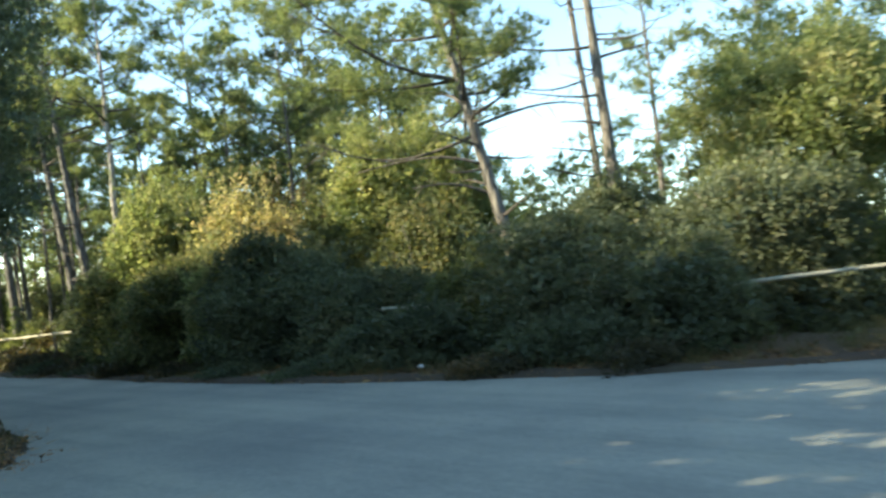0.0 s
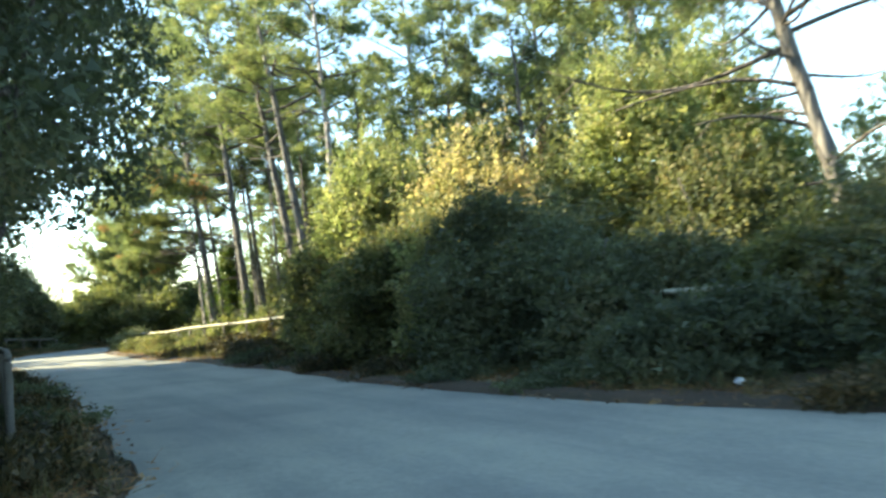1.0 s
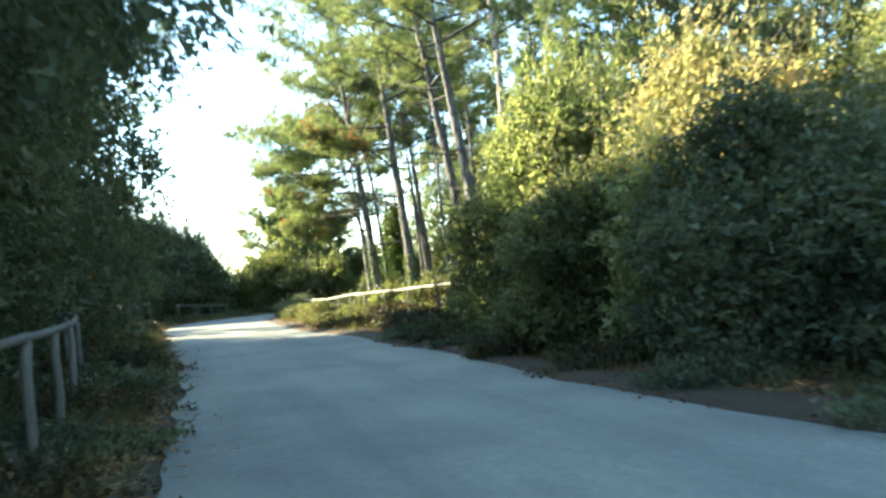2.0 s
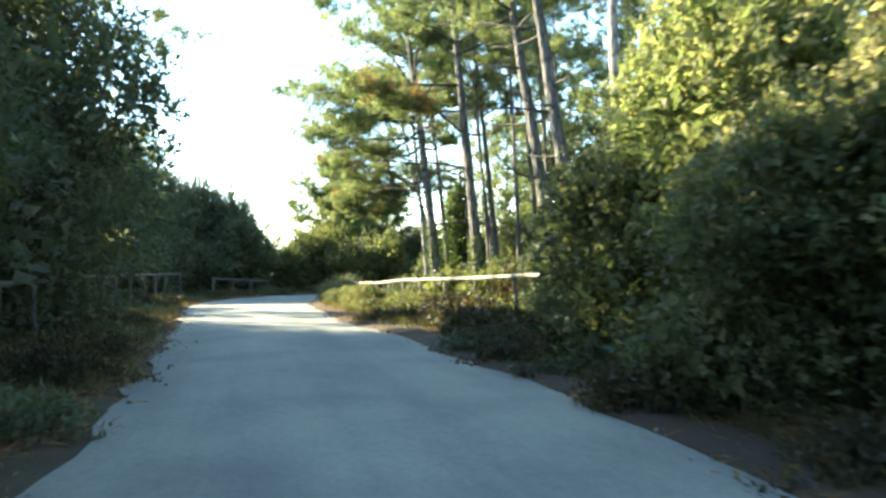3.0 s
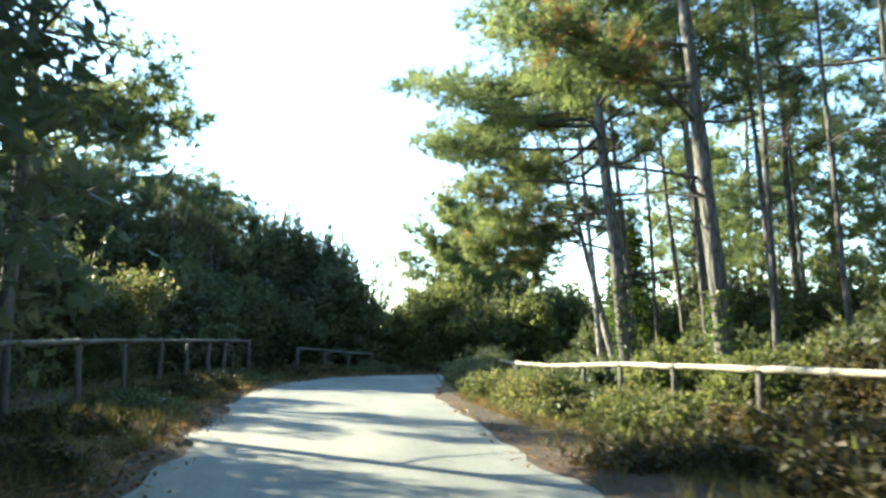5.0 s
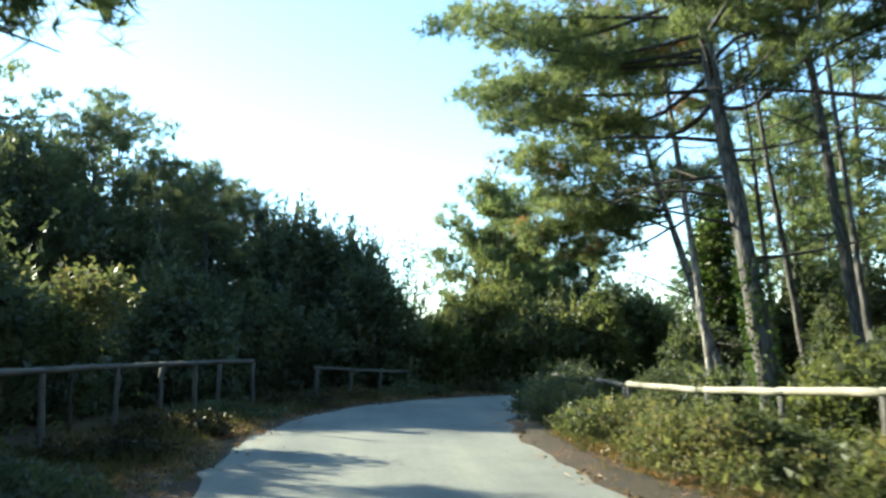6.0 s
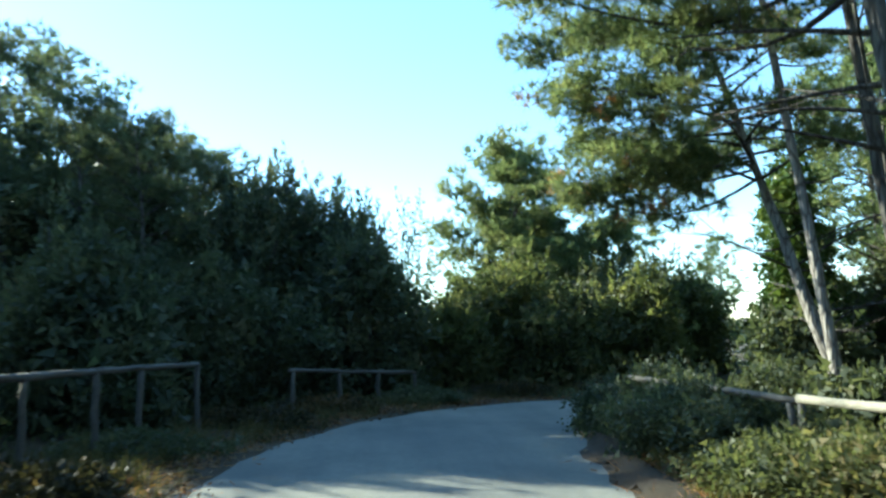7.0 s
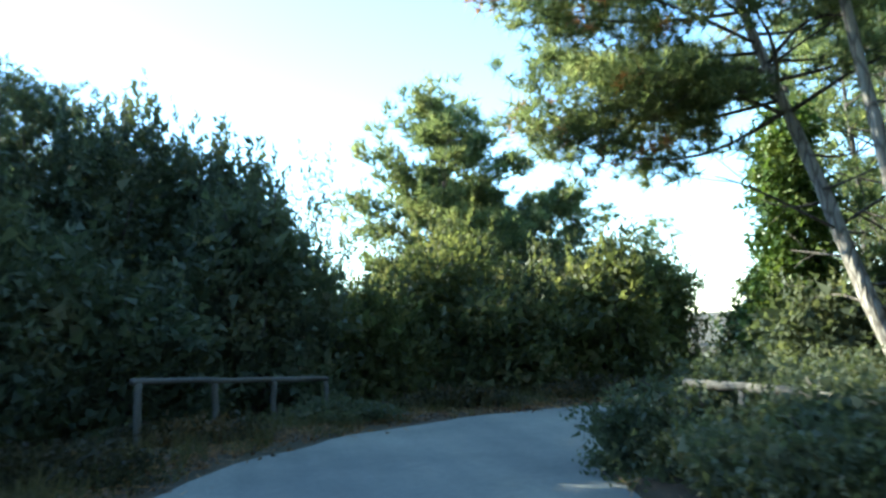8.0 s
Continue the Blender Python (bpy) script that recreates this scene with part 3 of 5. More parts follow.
def build_road():
    def jitter(line, amount, sign):
        t = np.gradient(line, axis=0)
        nrm = np.stack([t[:, 1], -t[:, 0]], -1) / (np.linalg.norm(t, axis=1)[:, None] + 1e-9)
        w = np.array([noise.noise(Vector((p[0] * 0.8, p[1] * 0.8, 7.0))) + 0.6 * noise.noise(Vector((p[0] * 2.6, p[1] * 2.6, 2.0))) for p in line])
        return line + nrm * (w * amount * sign)[:, None]
    left = jitter(LEFT_LINE, 0.22, 1)
    right = jitter(RIGHT_LINE, 0.16, 1)
    # far end of the bend, then back along the right-hand edge, round the junction
    outline = np.concatenate([left, right[::-1], np.array([[70, -4], [30, 0.5], [12, 2.5], [7.0, 0.0], [5.5, -6], [5.2, -20], [5.2, -60]], float)])
    bm = bmesh.new()
    tops = [bm.verts.new((px, py, float(plane(px, py)) + 0.012)) for px, py in outline]
    face = bm.faces.new(tops)
    skirt = [bm.verts.new((px, py, float(plane(px, py)) - 0.08)) for px, py in outline]
    n = len(tops)
    for i in range(n):
        bm.faces.new((tops[i], skirt[i], skirt[(i + 1) % n], tops[(i + 1) % n]))
    bmesh.ops.triangulate(bm, faces=[face])
    bmesh.ops.recalc_face_normals(bm, faces=bm.faces)
    me = bpy.data.meshes.new("road")
    bm.to_mesh(me)
    bm.free()
    me.materials.append(M_ASPHALT)
    tagged(new("road", me), "worn pale grey asphalt lane with ragged unkerbed edges", "road", kind="structure")


def build_litter():
    """A strip of fallen needles along the right-hand edge, lapping onto the asphalt."""
    line = RIGHT_LINE[(RIGHT_LINE[:, 0] < 9) & (RIGHT_LINE[:, 0] > -31) & (RIGHT_LINE[:, 1] < 37)]
    t = np.gradient(line, axis=0)
    nrm = np.stack([t[:, 1], -t[:, 0]], -1) / (np.linalg.norm(t, axis=1)[:, None] + 1e-9)
    cols = []
    k = 6
    for i, (p, d) in enumerate(zip(line, nrm)):
        inner = -0.10 - 0.35 * max(0.0, noise.noise(Vector((p[0] * 0.9, p[1] * 0.9, 1.0))))
        outer = 0.62 + 1.0 * math.exp(-((p[0] + 20.5) / 3.2) ** 2) + 0.5 * noise.noise(Vector((p[0] * 0.6, p[1] * 0.6, 3.0)))
        for c in range(k):
            f = c / (k - 1)
            off = inner + (outer - inner) * f
            q = p + d * off
            h = 0.005 if c == 0 else 0.03 + 0.03 * math.sin(math.pi * f)
            if c == k - 1:
                h = -0.06
            cols.append((q[0], q[1], float(plane(q[0], q[1]) + bank(np.array([q[0]]), np.array([q[1]]))[0]) + h + 0.012))
    n = len(line)
    i, j = np.meshgrid(np.arange(n - 1), np.arange(k - 1), indexing="ij")
    q = np.stack([i * k + j, i * k + j + 1, (i + 1) * k + j + 1, (i + 1) * k + j], -1).reshape(-1, 4)
    ob = new("verge", mesh_of("verge", np.array(cols), q, M_LITTER, True))
    tagged(ob, "rust-brown verge of fallen pine needles beside the asphalt", "verge", kind="structure")


build_ground()
build_road()
build_litter()

# ---- fences ----
def log_mesh(name, a, b, r0, r1, material, seed, n=6, sides=8, wob=0.008):
    rng = np.random.default_rng(seed)
    s = Soup()
    u = np.linspace(0, 1, n)[:, None]
    pts = np.array([a], float) * (1 - u) + np.array([b], float) * u + rng.standard_normal((n, 3)) * wob
    tube(s, pts, np.linspace(r0, r1, n), sides, rng, 0.06)
    return s.mesh(name, material, True)


def fence(label, posts, height, rail_r, post_r, seed, group, gap=(), material=M_RAIL):
    """Posts at the places given as (x, y, top above the ground), with one log rail on top from post to post."""
    rng = np.random.default_rng(seed)
    x0, y0 = posts[0][:2]
    o = Vector((x0, y0, gz(x0, y0)))
    top = thing("fence", Matrix.Translation(o), label, "fence", group)
    ends = []
    for i, (x, y, *h) in enumerate(posts):
        hh = h[0] if h else height
        zg = gz(x, y)
        foot = (x - o.x + rng.uniform(-0.03, 0.03), y - o.y + rng.uniform(-0.03, 0.03), zg - o.z - 0.12)
        head = (x - o.x, y - o.y, zg - o.z + hh - rail_r * 0.6)
        part("post", log_mesh("post", foot, head, post_r * 1.05, post_r * rng.uniform(0.85, 1.0), M_POST, seed + i), top)
        ends.append(np.array([x - o.x, y - o.y, zg - o.z + hh]))
    for i in range(len(ends) - 1):
        if i in gap:
            continue
        a, b = ends[i], ends[i + 1]
        d = (b - a) / np.linalg.norm(b - a)
        part("rail", log_mesh("rail", a - d * 0.10, b + d * 0.04 + [0, 0, 0.008], rail_r * rng.uniform(0.9, 1.1), rail_r * rng.uniform(0.8, 1.0), material, seed + 50 + i, wob=0.004), top)
    return top


RIGHT_POSTS = [(-11.5, 24.65), (-13.2, 25.85), (-14.8, 26.95), (-16.65, 28.2), (-18.5, 29.5), (-20.2, 30.65), (-21.7, 31.7), (-23.05, 32.65), (-24.45, 33.65), (-26.6, 35.15)]
HEDGE_POSTS = [(11.4, 12.9, 1.3), (9.3, 12.95, 1.3), (5.1, 13.4, 1.08), (3.0, 14.3), (1.1, 15.4), (-0.75, 16.45), (-2.5, 17.55), (-4.5, 19.2), (-6.3, 21.05), (-8.2, 22.35), (-10.0, 23.6), (-11.5, 24.65)]
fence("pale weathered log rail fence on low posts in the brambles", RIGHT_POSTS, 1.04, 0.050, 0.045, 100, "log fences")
fence("thin grey log rail fence half hidden by the hedge", HEDGE_POSTS, 1.04, 0.040, 0.04, 150, "log fences")
def stake(x, y, h, seed, lean):
    ob = new("stake", log_mesh("stake", (0, 0, -0.15), (lean, 0, h), 0.05, 0.038, M_RAIL, seed))
    ob.matrix_basis = pose(x, y, gz(x, y))
    tagged(ob, "pale weathered wooden stake standing in the verge", "stake")


stake(-9.35, 21.35, 0.95, 160, 0.04)
# shaded run of the pale fence; its dimness is in the grey rail colour
fence("weathered log rail fence on the bend, its rails coloured grey for shade", [(-26.75, 35.28, 1.02), (-28.3, 36.32, 0.98), (-29.3, 36.98, 0.92), (-29.9, 37.4, 0.86)], 0.98, 0.045, 0.045, 200, "log fences", material=M_POST)
LEFT_POSTS = [(-8.3, 10.85), (-9.6, 12.0), (-10.9, 13.05), (-12.4, 14.2), (-14.0, 15.3), (-16.0, 16.6), (-18.0, 17.65), (-20.0, 19.15), (-22.4, 21.0), (-25.2, 23.1), (-27.6, 24.9), (-29.9, 26.7), (-31.75, 28.4),
              (-32.85, 29.65), (-33.8, 30.8), (-34.45, 31.7), (-35.2, 32.95)]
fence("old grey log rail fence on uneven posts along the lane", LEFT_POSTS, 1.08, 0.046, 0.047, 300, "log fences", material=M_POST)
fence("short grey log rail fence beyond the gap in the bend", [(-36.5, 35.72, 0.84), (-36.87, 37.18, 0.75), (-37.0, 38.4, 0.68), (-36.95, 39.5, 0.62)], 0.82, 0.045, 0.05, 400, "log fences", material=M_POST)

# ---- pines of the grove behind the log fence ----
pine(-25.7, 39.2, "tall pine with a thick dark trunk and high crown", pine_meshes(11, 17, 0.22, 0.40, 4.6, (-0.13, 0.02), 0.2, 30, (-0.3, -0.15), 8, density=1.15, silky=True, extra=[(9.2, 205, 5.8, 0.08, 0.0), (8.2, 195, 5.6, 0.0, 0.1), (7.4, 215, 5.2, 0.02, 0.0), (8.8, 225, 5.2, 0.05, 0.0), (8.4, 180, 5.4, 0.06, 0.0), (7.8, 205, 5.6, 0.03, 0.0), (9.8, 190, 5.6, 0.08, 0.0), (6.2, 215, 3.0, 0.02, None), (5.4, 190, 2.6, -0.05, None)]))
pine(-28.1, 41.7, "slender pine with a pale bare trunk and high crown", pine_meshes(12, 15, 0.11, 0.62, 2.0, (-0.12, 0.05), 0.08, 16, (-0.2, 0), 12, bark=M_BARK_PALE))
pine(-28.6, 43.6, "leaning pine whose crown hangs out over the lane", pine_meshes(13, 11.5, 0.14, 0.42, 3.5, (-0.30, 0.03), 0.12, 34, (-0.25, -0.2), 18, density=1.1, silky=True, dead_crown=0.03, droop=0.3, bark=M_BARK_PALE, extra=[(4.9, 214, 3.9, -0.06, 0.06), (5.5, 226, 3.4, -0.02, 0.0), (6.1, 205, 3.9, 0.0, 0.0), (6.9, 218, 4.0, 0.02, 0.08), (7.6, 200, 3.4, 0.03, 0.0), (8.2, 232, 3.2, 0.03, 0.0), (5.4, 240, 2.8, -0.03, 0.0), (5.2, 196, 3.0, -0.06, 0.05), (5.0, 212, 4.3, -0.03, 0.1)]))
pine(-21.7, 36.4, "tall pine with a thick grey-brown trunk", pine_meshes(14, 17, 0.22, 0.55, 3.6, (-0.09, -0.01), 0.2, 24, (-0.2, 0), 9, density=1.2, extra=[(6.5, 258, 5.2, 0.16, 0.35), (7.4, 250, 5.0, 0.12, 0.0), (7.6, 200, 3.6, 0.05, 0.0), (8.4, 222, 4.4, 0.05, 0.0), (5.2, 215, 3.0, 0.1, None)]))
pine(-21.7, 39.3, "slender pine with a thin straight trunk", pine_meshes(15, 15, 0.10, 0.6, 2.0, (-0.02, -0.01), 0.12, 16, (0, 0), 8))
pine(-16.3, 32.2, "leaning pine with a thick rough trunk", pine_meshes(16, 16, 0.20, 0.52, 3.6, (-0.17, 0.0), 0.2, 24, (-0.2, 0), 10))
pine(-14.4, 29.7, "tall pine with a thick lit trunk", pine_meshes(17, 16, 0.20, 0.55, 3.4, (-0.145, 0.02), 0.2, 24, (0, 0), 9))
pine(-13.0, 28.9, "pine with a pale straight trunk", pine_meshes(18, 15, 0.16, 0.55, 3.0, (-0.03, -0.02), 0.2, 20, (0, 0), 8, bark=M_BARK_PALE))
pine(-27.8, 47.4, "slender pine with a thin dark trunk", pine_meshes(19, 15, 0.12, 0.55, 2.4, (-0.11, 0.0), 0.15, 18, (0, 0), 8))
pine(-25.0, 43.2, "tall pine with a brown trunk among the grove", pine_meshes(20, 16, 0.17, 0.55, 3.0, (-0.08, 0.0), 0.15, 22, (0, 0), 8))
pine(-23.2, 43.9, "slender pine with a thin brown trunk", pine_meshes(21, 15, 0.12, 0.55, 2.4, (-0.07, 0.0), 0.15, 18, (0, 0), 8))
pine(-23.4, 46.5, "pine with a straight brown trunk in the grove", pine_meshes(22, 15, 0.15, 0.5, 2.8, (-0.04, -0.02), 0.2, 20, (0, 0), 8))
slim = pine(-24.3, 41.3, "slender dark pine with a high thin crown", pine_meshes(28, 14, 0.085, 0.62, 1.9, (-0.07, 0.01), 0.2, 14, (0, 0), 7, density=0.6))
for bx, by, bs, bt in [(-19.8, 38.9, 1.0, 40), (-18.2, 36.0, 0.92, 300), (-22.9, 46.0, 1.05, 20), (-27.6, 44.6, 0.95, 340)]:
    copy_thing(slim, pose(bx, by, gz(bx, by) - 0.03, 0, 0, bt) @ Matrix.Scale(bs, 4))
ragged = pine_meshes(23, 12.5, 0.2, 0.46, 4.0, (-0.22, 0.0), 0.2, 26, (-0.45, -0.1), 14, density=1.05, extra=[(6.9, 178, 4.6, 0.02, 0.0), (5.4, 182, 4.4, 0.0, None), (4.6, 175, 3.4, -0.02, None), (5.6, 2, 3.6, 0.0, None), (3.8, 200, 2.2, 0.05, None)])
pine(2.0, 19.6, "leaning pine with long bare lower branches", ragged)
pine(5.7, 24.6, "very tall pine with a thick grey trunk and long bare limbs", pine_meshes(24, 19, 0.25, 0.56, 3.6, (-0.06, 0), 0.12, 18, (-0.2, 0), 6, density=0.5, extra=[(9.0, 172, 3.6, 0.10, None), (7.4, 185, 2.6, 0.04, None), (8.6, 10, 2.4, 0.16, None), (6.4, 178, 1.5, 0.10, None)]))
pine(5.3, 24.95, "very tall pine with a dark trunk close beside another", pine_meshes(25, 18, 0.16, 0.6, 3.0, (-0.075, 0), 0.15, 14, (0.3, 0), 5, density=0.5, extra=[(8.0, 186, 3.0, 0.02, None), (5.6, 195, 1.6, 0.06, None)]))
pine(9.3, 33.2, "tall thin pine with light green tufts down its trunk", pine_meshes(26, 17, 0.15, 0.30, 2.7, (-0.03, 0), 0.3, 26, (0.1, 0), 10, density=0.75))
small_pine = pine_meshes(27, 7.7, 0.16, 0.10, 3.1, (0.09, 0.06), 0.2, 46, (0.1, 0), 4, density=1.35, fine=False)
bushy = pine(-42.0, 49.2, "bushy middle-sized pine with rounded tufts", small_pine)
for bx, by, bs, bt in [(-38.9, 52.0, 0.70, 130), (-42.8, 52.2, 0.80, 250)]:
    copy_thing(bushy, pose(bx, by, gz(bx, by) - 0.03, 0, 0, bt) @ Matrix.Scale(bs, 4))

# woods behind: a few kinds of pine, repeated
KINDS = [pine_meshes(30, 14.5, 0.17, 0.42, 3.2, (-0.03, -0.02), 0.3, 22, (0, 0), 9, density=0.58, fine=False),
         pine_meshes(31, 13.0, 0.14, 0.35, 2.9, (-0.05, 0.01), 0.35, 22, (0.1, 0), 8, density=0.58, fine=False),
         pine_meshes(32, 15.5, 0.19, 0.5, 3.4, (0.01, -0.03), 0.25, 20, (0, 0.1), 10, density=0.58, fine=False),
         pine_meshes(33, 12.0, 0.13, 0.3, 3.0, (-0.02, 0.02), 0.3, 24, (0, 0), 6, needle=M_NEEDLE_DARK, density=0.55, fine=False)]
KIND_LABELS = ["tall pine in the wood with a rounded crown", "slender pine in the wood behind the fence", "high-crowned pine with a brown trunk in the wood", "dark young pine in the wood with low branches"]
firsts = {}


def wood_pine(x, y, kind, turn, scale):
    m = pose(x, y, gz(x, y) - 0.03, 0, 0, turn) @ Matrix.Scale(scale, 4)
    if kind in firsts:
        copy_thing(firsts[kind], m)
    else:
        firsts[kind] = pine(x, y, KIND_LABELS[kind], KINDS[kind], "pines of the wood", turn, scale)


WOOD = [(-19.0, 45, 0), (-15.5, 41, 1), (-12.5, 37.5, 2), (-11.0, 46, 0), (-8.0, 41, 1), (-13.5, 33.0, 1), (-9.8, 32.5, 0), (-6.6, 34.5, 2), (-4.2, 37.5, 1), (-2.0, 33.0, 0),
        (-6.0, 28.5, 3), (-2.6, 27.5, 1), (0.8, 41.0, 2), (-1.8, 46, 3), (12.5, 29.0, 0), (16.0, 26.5, 1), (19.5, 30.0, 2), (15.0, 35.0, 3), (21.5, 22.5, 0), 
        (16.5, 19.5, 1), (-23.5, 50.5, 1), (-27.5, 53, 0), (-31, 58, 3)]
wr = np.random.default_rng(40)
for wx, wy, wk in WOOD:
    wood_pine(wx, wy, wk, wr.uniform(0, 360), wr.uniform(0.88, 1.1))
low_pine = None
for wx, wy, ws in [(-9.4, 28.6, 1.0), (-4.6, 30.6, 1.1), (-13.2, 35.6, 1.0), (-7.2, 33.6, 1.15), (-1.2, 29.2, 0.95), (11.6, 25.6, 1.1), (15.0, 22.6, 1.0), (-18.3, 48.5, 1.1), (-13.8, 45.5, 1.15), (-21.5, 52.5, 1.0), (-10.2, 39.5, 1.1), (-17.2, 43.0, 1.0), (-20.6, 46.4, 0.9), (-15.2, 38.8, 0.95), (-25.4, 50.2, 0.95), (-29.6, 55.6, 0.9), (-23.0, 48.6, 1.05), (9.5, 47.0, 0.9), (13.5, 51.0, 1.0), (5.0, 49.5, 0.95), (17.5, 46.0, 0.9), (2.4, 41.0, 0.95), (5.6, 39.5, 0.85), (8.6, 41.5, 1.0), (12.0, 38.5, 1.1), (-29.4, 51.4, 1.15), (-30.6, 55.0, 1.2)]:
    m = pose(wx, wy, gz(wx, wy) - 0.03, 0, 0, wr.uniform(0, 360)) @ Matrix.Scale(ws, 4)
    if low_pine is None:
        low_pine = pine(wx, wy, "bushy young pine with foliage down to the ground", pine_meshes(35, 8.4, 0.12, 0.14, 2.7, (-0.02, 0.0), 0.2, 30, (0, 0), 2, density=0.42, fine=False), "young pines of the wood", 0, ws)
    else:
        copy_thing(low_pine, m)
# pines of the far left
for wx, wy, wk, ws in [(-56.5, 38.5, 0, 0.9), (-52, 33, 1, 0.95), (-60, 45, 2, 0.7), (-49.5, 41.0, 3, 0.72), (-50, 16, 2, 0.8), (-55, 30.5, 0, 1.0), (-41, 66, 1, 0.55), (-44, 72, 3, 0.6)]:
    wood_pine(wx, wy, wk, wr.uniform(0, 360), ws)

# ---- shrubs along the right-hand side ----
SHRUB = "shrubs beside the lane"
bush("shrub", "dense dark evergreen shrub shading the verge", "shrub", -4.4, 18.2, 3.8, 3.0, 3.25, 0.5, 0.08, M_LEAF_DARK, 50, group=SHRUB)
bush("shrub", "dark evergreen shrub with dry twigs and pale leaves", "shrub", -1.3, 18.3, 4.2, 2.8, 2.2, 0.5, 0.08, M_LEAF_DARK, 51, group=SHRUB)
bush("shrub", "loose brown-green shrub behind the dark hedge", "shrub", -0.7, 20.0, 3.8, 1.8, 3.5, 0.42, 0.09, M_BRAMBLE, 83, shoots=80, lobes=11, group=SHRUB, core=0.4)
# a streak of sunlit leaves, its light put in as the lime leaf colour
bush("shrub", "slender shrub between two dark ones, coloured yellow-green for sunlight", "shrub", -6.25, 18.6, 1.3, 1.0, 2.9, 0.5, 0.085, M_LEAF_LIME, 84, shoots=50, lobes=8, group=SHRUB, core=0.4)
bush("shrub", "dark blue-green evergreen shrub beside the lane", "shrub", 2.3, 15.2, 4.2, 3.0, 2.9, 0.5, 0.08, M_LEAF_DARK, 52, group=SHRUB)
bush("shrub", "tall dark evergreen shrub in front of the fence", "shrub", 6.3, 15.6, 5.0, 3.4, 3.7, 0.5, 0.09, M_LEAF_DARK, 53, group=SHRUB)
bush("shrub", "grey-green shrub with thin twigs by the lane", "shrub", -9.9, 22.5, 3.4, 2.6, 3.3, 0.55, 0.10, M_BRAMBLE, 54, group=SHRUB)
bush("shrub", "olive-green shrub in the shade of the hedge", "shrub", -7.3, 20.0, 3.6, 2.8, 3.2, 0.5, 0.08, M_BRAMBLE, 55, group=SHRUB)
bush("shrub", "dark leafy shrub at the end of the hedge", "shrub", -11.9, 25.3, 2.8, 2.6, 3.6, 0.5, 0.08, M_LEAF_DARK, 56, group=SHRUB)
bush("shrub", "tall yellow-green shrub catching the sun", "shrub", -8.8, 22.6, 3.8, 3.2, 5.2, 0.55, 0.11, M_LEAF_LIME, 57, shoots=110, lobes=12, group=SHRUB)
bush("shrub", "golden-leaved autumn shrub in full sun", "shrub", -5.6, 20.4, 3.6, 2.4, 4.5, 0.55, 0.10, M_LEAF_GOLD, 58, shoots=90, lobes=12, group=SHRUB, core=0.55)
bush("shrub", "loose olive shrub beside a golden one", "shrub", -3.7, 20.6, 2.2, 1.8, 4.1, 0.45, 0.09, M_LEAF_OLIVE, 82, group=SHRUB, core=0.4, shoots=40)
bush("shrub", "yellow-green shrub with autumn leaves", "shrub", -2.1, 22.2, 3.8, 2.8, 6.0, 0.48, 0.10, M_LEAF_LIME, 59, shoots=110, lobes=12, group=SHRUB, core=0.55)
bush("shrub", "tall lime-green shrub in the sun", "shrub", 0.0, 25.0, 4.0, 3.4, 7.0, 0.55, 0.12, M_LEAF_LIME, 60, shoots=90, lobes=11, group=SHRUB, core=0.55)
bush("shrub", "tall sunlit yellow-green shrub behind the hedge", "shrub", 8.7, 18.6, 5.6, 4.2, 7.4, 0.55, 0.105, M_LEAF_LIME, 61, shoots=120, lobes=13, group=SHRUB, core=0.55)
bush("shrub", "dark round evergreen shrub behind the hedge", "shrub", 4.3, 20.5, 4.2, 3.4, 4.2, 0.55, 0.12, M_LEAF_DARK, 62, group=SHRUB)
bush("shrub", "olive shrub rising behind the fence", "shrub", -10.0, 26.0, 4.0, 3.2, 5.4, 0.55, 0.12, M_LEAF_OLIVE, 63, shoots=80, lobes=10, group=SHRUB)
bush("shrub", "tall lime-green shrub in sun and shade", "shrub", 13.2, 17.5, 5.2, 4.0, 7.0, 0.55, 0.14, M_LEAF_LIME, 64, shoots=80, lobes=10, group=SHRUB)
bush("shrub", "dark shrub beside the fence", "shrub", 11.5, 13.8, 5.0, 3.4, 3.6, 0.55, 0.12, M_LEAF_DARK, 65, group=SHRUB)
bush("shrub", "brown dry brush of thin twigs", "shrub", -6.0, 24.0, 5.0, 2.5, 4.6, 0.55, 0.12, M_LEAF_BROWN_SHADE, 66, group=SHRUB, core=0.2, shoots=90)
bush("shrub", "dark evergreen shrub hiding the log fence", "shrub", 4.3, 13.6, 2.6, 1.8, 2.3, 0.5, 0.09, M_LEAF_DARK, 67, group=SHRUB)
bush("shrub", "grey-green twiggy shrub between two dark ones", "shrub", 0.6, 16.2, 2.6, 2.2, 2.25, 0.4, 0.08, M_LEAF_OLIVE, 68, group=SHRUB, core=0.5, shoots=30)
bush("shrub", "twiggy dark shrub between two larger ones", "shrub", -3.0, 17.0, 2.4, 2.0, 2.1, 0.35, 0.08, M_LEAF_DARK, 69, group=SHRUB, core=0.5, shoots=30)
# low growth in front of the hedge and under the rail
LOW = "low plants on the verge"
bush("low_bush", "low dark brush on the verge", "bush", -1.0, 15.3, 3.4, 1.6, 1.2, 0.6, 0.075, M_LEAF_DARK, 70, group=LOW)
bush("low_bush", "low dark brush at the hedge foot", "bush", 2.2, 13.7, 3.0, 1.3, 0.9, 0.6, 0.075, M_LEAF_DARK, 71, group=LOW)
bush("low_bush", "low dark brush at the hedge foot", "bush", -8.2, 19.9, 2.6, 1.2, 0.8, 0.6, 0.075, M_LEAF_DARK, 72, group=LOW)
